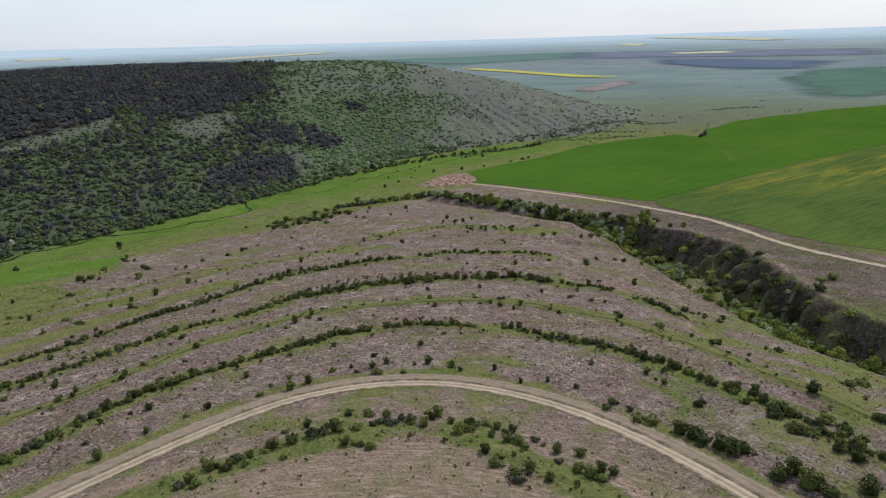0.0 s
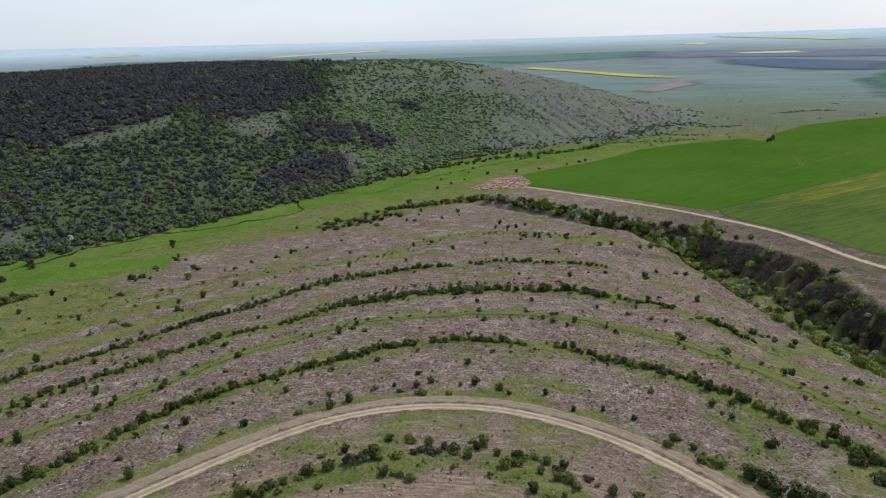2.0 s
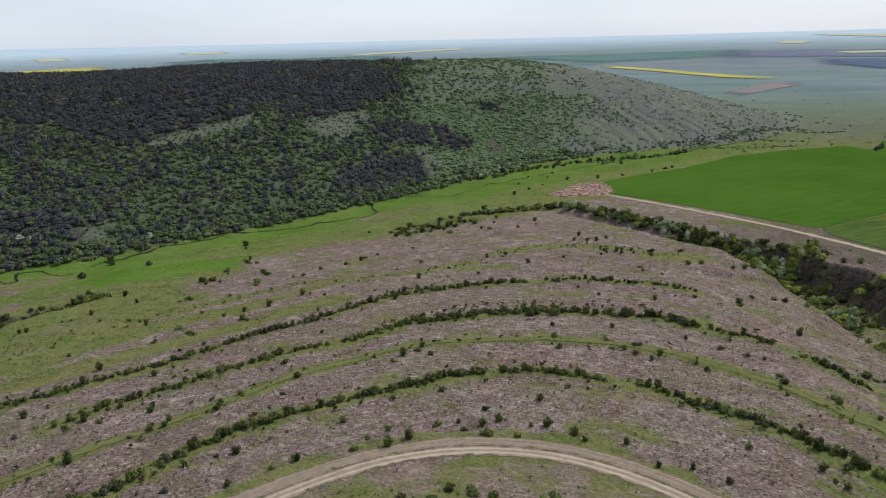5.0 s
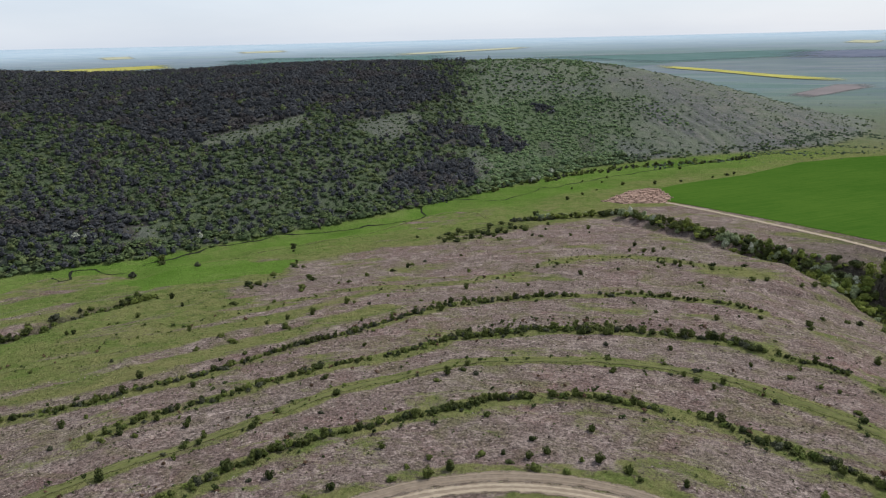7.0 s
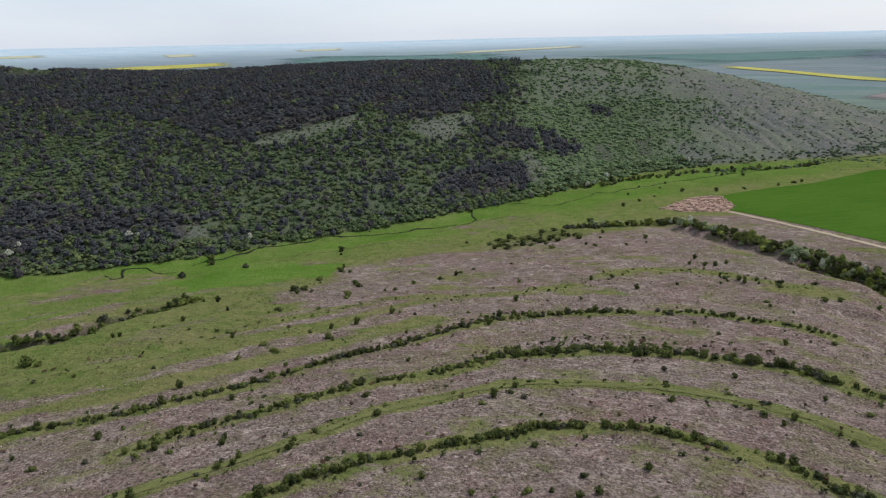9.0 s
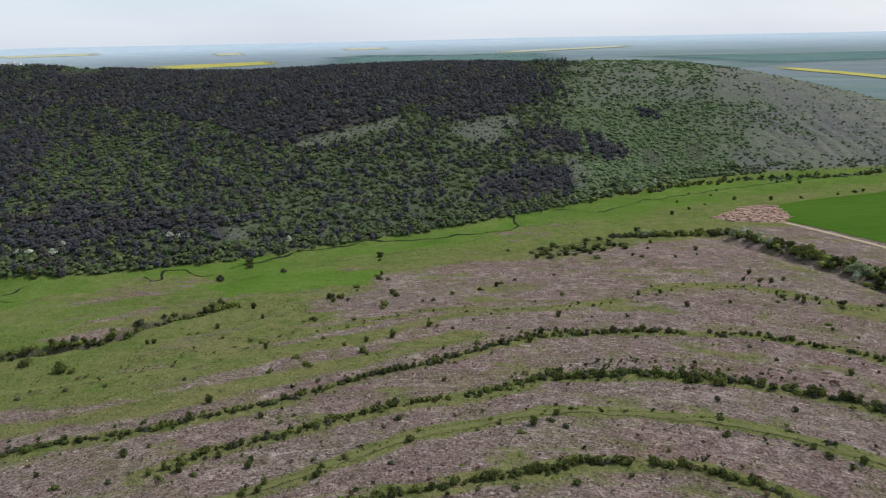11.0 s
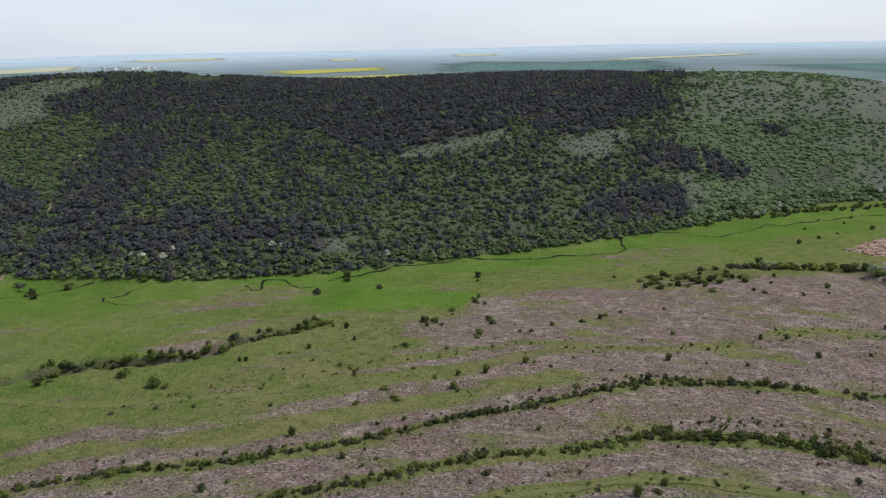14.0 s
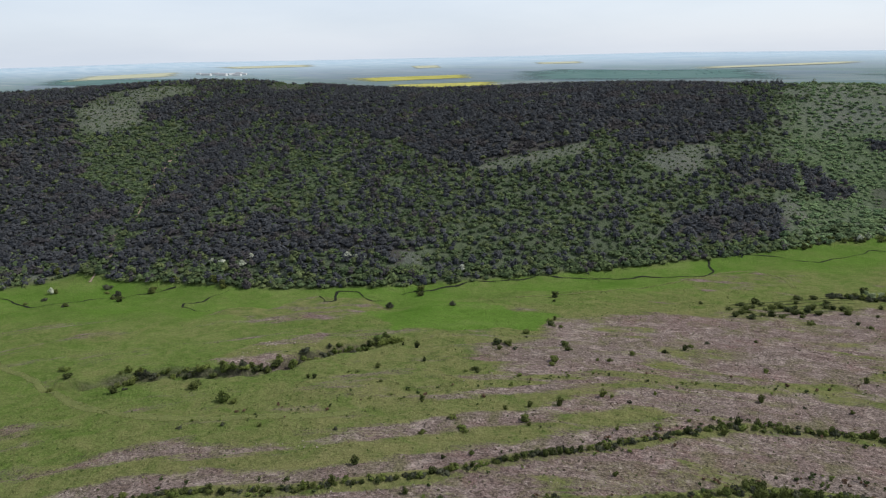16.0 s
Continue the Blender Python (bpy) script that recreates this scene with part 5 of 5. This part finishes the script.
def hill_zones(x, y, over):
    """How far the wood gives way to scrub and to open pasture there, and the belt at the hill's foot."""
    thin = smooth(x + 0.35 * (y - 600) + 20 * wave_noise(x, y, 55, 40), -222, -150)
    open_hill = smooth(x + 0.30 * (y - 700) + 26 * wave_noise(x, y, 60, 30) + 8 * wave_noise(x, y, 21, 49), -118, -36)
    open_hill = np.where(inside(GREEN_TONGUE, x, y), 0.35, open_hill)
    return thin, open_hill, 1 - smooth(over, 3.5, 8)


# trees: still bare, grey and brown, close on the crest, loose among the scrub below
wx, wy, over = sow(3.65)
thin, open_hill, belt = hill_zones(wx, wy, over)
u = wood_rng.uniform(0, 1, (6, len(wx)))
dense, dark_part = among([DENSE_WOOD], wx, wy), among(DARK_WOODS, wx, wy)
green_part, clear = among(GREEN_WOODS, wx, wy), among(CLEARINGS + BROWN_SCREE, wx, wy)
groups = smooth(wave_noise(wx, wy, 60, 32) + 0.7 * wave_noise(wx, wy, 22, 36), -0.8, 0.9)
westward = smooth(-wx - 0.5 * (wy - 300), 180, 330)
chance = (0.11 + 0.38 * groups + 0.28 * westward) * (1 - smooth(thin, 0.0, 0.8))
chance = np.where(green_part, 0.10 + 0.30 * groups * (wx > -480), chance)
chance = np.where(dark_part, 0.92, chance)
rows = np.cos(spline_net(HILL, -900, 200, 150, wx, wy) * 6.283 / 9.0 + 1.5 * wave_noise(wx, wy, 90, 34))
west_block = smooth(-wx, 380, 520)
chance = np.where(dense, 0.96 - 0.30 * west_block * (rows < -0.3), chance)
chance = np.where(clear, 0.02, chance)
stay = u[0] < chance
solid = dense | dark_part
radius = np.where(solid, 2.3 + 1.2 * u[2], 1.8 + 1.5 * u[2] ** 1.5)
tall = np.where(solid, 0.85 + 0.22 * u[3], 1.0 + 0.40 * u[3])
# bare-tree tint leans to blue, hill haze worked into the colour
tint = blend((0.042, 0.045, 0.050), (0.056, 0.057, 0.060), u[4])
tint = np.where((wave_noise(wx, wy, 48, 44) + 0.5 * u[5] > 0.75)[:, None], tint * [[1.14, 1.0, 0.93]], tint)
budding = (u[5] < np.where(solid, 0.05, 0.16))
tint[budding] = blend((0.060, 0.075, 0.038), (0.100, 0.120, 0.050), u[4])[budding]
tint = tint * (1.0 + 0.16 * wave_noise(wx, wy, 31, 45) - 0.10 * westward)[:, None]
place = np.column_stack([wx, wy, radius, tall, wood_rng.randint(0, 10, len(wx)), tint])[stay]
woods("woods", WOOD_TREES, place, "bare grey and brown trees in spring on the hillside")

# bushes: fresh green under and beside the trees, thick on the shoulder, small and scattered on the open hill
wx, wy, over = sow(3.1)
thin, open_hill, belt = hill_zones(wx, wy, over)
u = wood_rng.uniform(0, 1, (6, len(wx)))
dense, dark_part = among([DENSE_WOOD], wx, wy), among(DARK_WOODS, wx, wy)
green_part, clear = among(GREEN_WOODS, wx, wy), among(CLEARINGS + BROWN_SCREE, wx, wy)
patchy = wave_noise(wx, wy, 42, 31)
fine_patch = wave_noise(wx, wy, 15, 39)
groups = smooth(wave_noise(wx, wy, 60, 32) + 0.7 * wave_noise(wx, wy, 22, 36), -0.8, 0.9)
chance = 0.90 - 0.22 * groups + 0.12 * fine_patch + thin * (0.06 + 0.20 * patchy)
top_grey = thin * smooth(hill_over(wx, wy) + 6 * fine_patch, 42, 56) * (1 - open_hill)
chance = chance - 0.46 * top_grey
rill = np.maximum(0, np.cos((wx * 0.66 + wy * 0.75) * 6.283 / 15 + 1.6 * wave_noise(wx, wy, 60, 35) + 2.6)) ** 4
sparse = 0.15 + 0.42 * rill + 0.13 * patchy + 0.10 * fine_patch - 0.13 * smooth(hill_over(wx, wy), 38, 60)
chance = chance * (1 - open_hill) + sparse * open_hill
chance = np.where((belt > 0.4), 0.80 + 0.2 * fine_patch - open_hill * (0.40 - 0.35 * patchy + 0.4 * smooth(wx, 40, 120)), chance)
chance = np.where(green_part, 0.85, chance)
chance = np.where(dark_part, 0.22, chance)
chance = np.where(dense, 0.05 + 0.22 * (1 - smooth(-wx, 200, 380)) * (fine_patch > 0.6) + 0.35 * smooth(-wx, 380, 520) * (wave_noise(wx, wy, 24, 46) > 0.1), chance)
chance = np.where(clear, 0.74 + 0.2 * fine_patch, chance)
stay = u[0] < chance
radius = (1.35 + 1.35 * u[2] ** 1.4) * (1 + 0.04 * thin - 0.42 * open_hill) * np.where(clear, 0.55, 1.0)
radius = np.where(belt > 0.4, radius * 1.5, radius)
tall = (0.80 + 0.45 * u[3]) * (1 - 0.20 * thin)
# bush greens, shifted slightly blue to carry the hill's haze
tint = blend((0.050, 0.074, 0.034), (0.076, 0.108, 0.043), u[4])
tint = np.where((u[5] < 0.20)[:, None], blend((0.068, 0.092, 0.034), (0.100, 0.126, 0.046), u[4]), tint)
tint = tint * [[0.90, 0.86, 0.94]]
tint = np.where((thin > 0.5)[:, None], blend((0.066, 0.102, 0.050), (0.130, 0.176, 0.078), u[4]), tint)
tint = np.where((open_hill > 0.5)[:, None], blend((0.042, 0.060, 0.036), (0.088, 0.110, 0.060), u[4]), tint)
tint = np.where(((belt > 0.4) & (u[5] > 0.45))[:, None], blend((0.040, 0.058, 0.028), (0.080, 0.105, 0.042), u[4]), tint)
tint = tint * (1.0 + 0.15 * patchy)[:, None]
place = np.column_stack([wx, wy, radius, tall, wood_rng.randint(0, 10, len(wx)), tint])[stay]
woods("hill_scrub", WOOD_BUSHES, place, "fresh green scrub among the trees and over the hill")

# bushes scattered over the pasture beyond the hill and the wheat
PASTURE = [(-40, 640), (60, 760), (118, 850), (130, 1150), (263, 1296), (468, 1180), (352, 869), (240, 790), (186, 705), (60, 655)]
fx, fy = wood_rng.uniform(-40, 470, 1500), wood_rng.uniform(640, 1300, 1500)
ok = inside(PASTURE, fx, fy) & (wave_noise(fx, fy, 120, 38) + 0.6 * wave_noise(fx, fy, 45, 48) > -0.3 + 1.0 * smooth(fy + 0.2 * fx, 760, 960))
fx, fy = fx[ok], fy[ok]
rows_at = [along_line(line, 0.9) for line in ([(-46, 616), (-19, 642), (12, 659), (47, 709), (82, 756), (118, 800), (185, 806)], [(255, 905), (285, 915), (320, 918)], [(60, 730), (110, 790), (150, 820)], [(60, 780), (100, 750), (140, 745)], [(40, 700), (90, 705), (130, 720)])]
row_x, row_y = np.concatenate([p[0] for p in rows_at]), np.concatenate([p[1] for p in rows_at])
fx, fy = np.concatenate([fx, row_x + wood_rng.normal(0, 4.5, len(row_x))]), np.concatenate([fy, row_y + wood_rng.normal(0, 3.5, len(row_y))])
pick = wood_rng.uniform(0.8, 1.3, (len(fx), 1))
woods("far_scrub", WOOD_BUSHES, np.column_stack([fx, fy, 0.7 + 1.1 * wood_rng.uniform(0, 1, len(fx)) ** 2, wood_rng.uniform(0.7, 1.0, len(fx)), wood_rng.randint(0, 10, len(fx)), np.array([[0.066, 0.090, 0.054]]) * pick]), "scattered green bushes on the pasture beyond the hill")

# ---- low dead shrubs, tussocks and stones of the heath
TUFTS = [clump(plant_rng, 7, 0.5, 0.8, 0.7, lobes=2) for _ in range(6)]
n = 21000
tx, ty = wood_rng.uniform(-250, 130, n), 75 + 330 * wood_rng.uniform(0, 1, n) ** 1.4
g, lush, scrub, far, earth, pale, wooded, soil, litter = cover_of(tx, ty)
d_road = np.minimum(off_line(MAIN_TRACK, tx, ty)[0], off_line(FIELD_TRACK, tx, ty)[0])
ok = (d_road > 6) & (scrub < 0.3) & (lush < 0.6) & (wave_noise(tx, ty, 13, 33) > -0.5)
tx, ty, g = tx[ok], ty[ok], g[ok]
t = wood_rng.uniform(0, 1, (len(tx), 1))
pick = wood_rng.uniform(0, 1, (len(tx), 1))
heath_tint = np.where(pick < 0.45, [[0.090, 0.070, 0.055]], np.where(pick < 0.8, [[0.30, 0.25, 0.21]], [[0.060, 0.075, 0.028]]))
grass_tint = np.where(pick < 0.5, [[0.060, 0.085, 0.025]], [[0.13, 0.14, 0.05]])
tuft_tint = np.where(g[:, None] > 0.5, grass_tint, heath_tint) * (0.8 + 0.4 * t)
woods("heath_tufts", TUFTS, np.column_stack([tx, ty, wood_rng.uniform(0.12, 0.40, len(tx)), wood_rng.uniform(0.6, 1.1, len(tx)), wood_rng.randint(0, 6, len(tx)), tuft_tint]), "dead heath tussocks and grass tufts on the slope")

# ---- small scrub between the hedges
sx, sy, st = [], [], []
for line in (HEDGE_LOW, HEDGE_MID, HEDGE_FAR, GREEN_TRACK, GRASS_LINE, HEDGE_TOP):
    px, py, f = along_line(line, 1.6)
    sx.append(px + wood_rng.normal(0, 4.0, len(px)))
    sy.append(py + wood_rng.normal(0, 4.0, len(py)))
for line, low, high, reach, count in ((HEDGE_MID, 0.35, 0.75, 13, 150), (HEDGE_FAR, 0.45, 0.75, 8, 60), (HEDGE_LOW, 0.1, 0.5, 9, 60)):
    px, py, f = along_line(line, 0.5)
    k = np.flatnonzero((f > low) & (f < high))[wood_rng.randint(0, ((f > low) & (f < high)).sum(), count)]
    sx.append(px[k] + wood_rng.normal(0, 2.0, count))
    sy.append(py[k] + reach * wood_rng.uniform(0, 1, count) ** 1.5)
sx, sy = np.concatenate(sx), np.concatenate(sy)
far_off = off_line(MAIN_TRACK, sx, sy)[0] > 6
sx, sy = sx[far_off], sy[far_off]
pick = wood_rng.uniform(0, 1, (len(sx), 1))
scrub_tint = np.where(pick < 0.5, [[0.038, 0.052, 0.018]], np.where(pick < 0.75, [[0.085, 0.110, 0.026]], [[0.100, 0.062, 0.040]])) * wood_rng.uniform(0.8, 1.2, (len(sx), 1))
SCRUB = [clump(plant_rng, 60, 0.24, 0.6, 0.9, lobes=3) for _ in range(5)]
woods("low_scrub", SCRUB, np.column_stack([sx, sy, 0.25 + 0.6 * wood_rng.uniform(0, 1, len(sx)) ** 2, wood_rng.uniform(0.7, 1.2, len(sx)), wood_rng.randint(0, 5, len(sx)), scrub_tint]), "scattered small scrub along the terrace banks")

# ---- heap of pink rubble at the corner of the wheat field
heap_rng = np.random.RandomState(21)


HEAP_EDGE = [(-63, 477), (-57, 491), (-51, 509), (-41, 521), (-31, 522), (-25, 506), (-20, 489), (-23, 470), (-38, 468), (-51, 467)]


def heap_height(x, y):
    """Low and lumpy, thinning out towards its ragged edge."""
    x, y = np.asarray(x, float), np.asarray(y, float)
    jx, jy = x + 1.2 * wave_noise(x, y, 11, 42), y + 1.2 * wave_noise(x, y, 9, 43)
    d = off_line(HEAP_EDGE + HEAP_EDGE[:1], jx, jy)[0] * inside(HEAP_EDGE, jx, jy)
    return 1.7 * smooth(d, 0, 7) * (0.75 + 0.25 * wave_noise(x, y, 8, 41)) + 0.25 * smooth(d, 0, 1)


hx, hy = np.meshgrid(np.arange(-70, -14, 0.9), np.arange(460, 528, 0.9))
hz = ground_z(hx, hy) - 0.12 + heap_height(hx, hy) * 1.0
heap = tagged(new("rubble_heap", net_mesh("rubble_heap", hx, hy, hz, RUBBLE)), "low spread heap of pinkish rubble beside the field track", "rubble heap")
v, f = [], []
for k in range(1500):
    x, y = heap_rng.uniform(-66, -18), heap_rng.uniform(464, 526)
    h = float(heap_height(x, y))
    if h < 0.15:
        continue
    z = float(ground_z(x, y)) - 0.15 + h
    s = heap_rng.uniform(0.25, 0.75)
    corner = heap_rng.uniform(0.6, 1.2, (8, 3)) * s * np.array([[i, j, l] for i in (-1, 1) for j in (-1, 1) for l in (-0.6, 0.8)])
    a = heap_rng.uniform(0, 3.14)
    rot = np.array([[math.cos(a), -math.sin(a), 0], [math.sin(a), math.cos(a), 0], [0, 0, 1]])
    q = len(v)
    v += list(corner @ rot.T + np.array([x, y, z]))
    f += [(q, q + 1, q + 3, q + 2), (q + 4, q + 6, q + 7, q + 5), (q, q + 4, q + 5, q + 1), (q + 2, q + 3, q + 7, q + 6), (q + 1, q + 5, q + 7, q + 3), (q, q + 2, q + 6, q + 4)]
lumps = new("rubble_gravel", plain_mesh("rubble_gravel", v, f, RUBBLE))
lumps.parent = heap
lumps["kind"] = "stuff"


# ---- white farm buildings far out on the plain
def farm_house(x, y, length, depth, height, turn):
    ob = tagged(new("farm_building"), "long white farm building with a grey roof", "building", "farm buildings on the plain")
    length, depth, height = 0.8 * length, 0.7 * depth, 0.5 * height
    ob.location = (x, y, float(plain(x, y)) + 1.0)
    ob.rotation_euler = (0, 0, radians(turn))
    a, b = length / 2, depth / 2
    wall = [(i * a, j * b, k) for k in (-2.0, height) for i, j in ((-1, -1), (1, -1), (1, 1), (-1, 1))]
    w = new("wall", plain_mesh("wall", wall, [(0, 1, 5, 4), (1, 2, 6, 5), (2, 3, 7, 6), (3, 0, 4, 7)], WALL_WHITE))
    top = height + depth * 0.3
    roof = [(i * (a + 0.5), j * (b + 0.5), height - 0.1) for i, j in ((-1, -1), (1, -1), (1, 1), (-1, 1))] + [(-a - 0.5, 0, top), (a + 0.5, 0, top)]
    r = new("roof", plain_mesh("roof", roof, [(0, 1, 5, 4), (2, 3, 4, 5), (1, 2, 5, 5), (3, 0, 4, 4)][:2], ROOF_GREY))
    ends = new("gable", plain_mesh("gable", roof, [(1, 2, 5), (3, 0, 4)], WALL_WHITE))
    for o in (w, r, ends):
        o.parent = ob


for x, y, l, d, h, t in [(-2800, 1580, 60, 18, 8, 20), (-2850, 1650, 45, 16, 7, 25), (-2730, 1610, 70, 20, 9, 18), (-2745, 1665, 40, 14, 7, 100), (-2690, 1690, 35, 14, 8, 20), (-2900, 1600, 30, 14, 9, 15), (-2660, 1640, 50, 16, 7, 22), (-2780, 1720, 40, 15, 8, 20)]:
    farm_house(x, y, l, d, h, t)
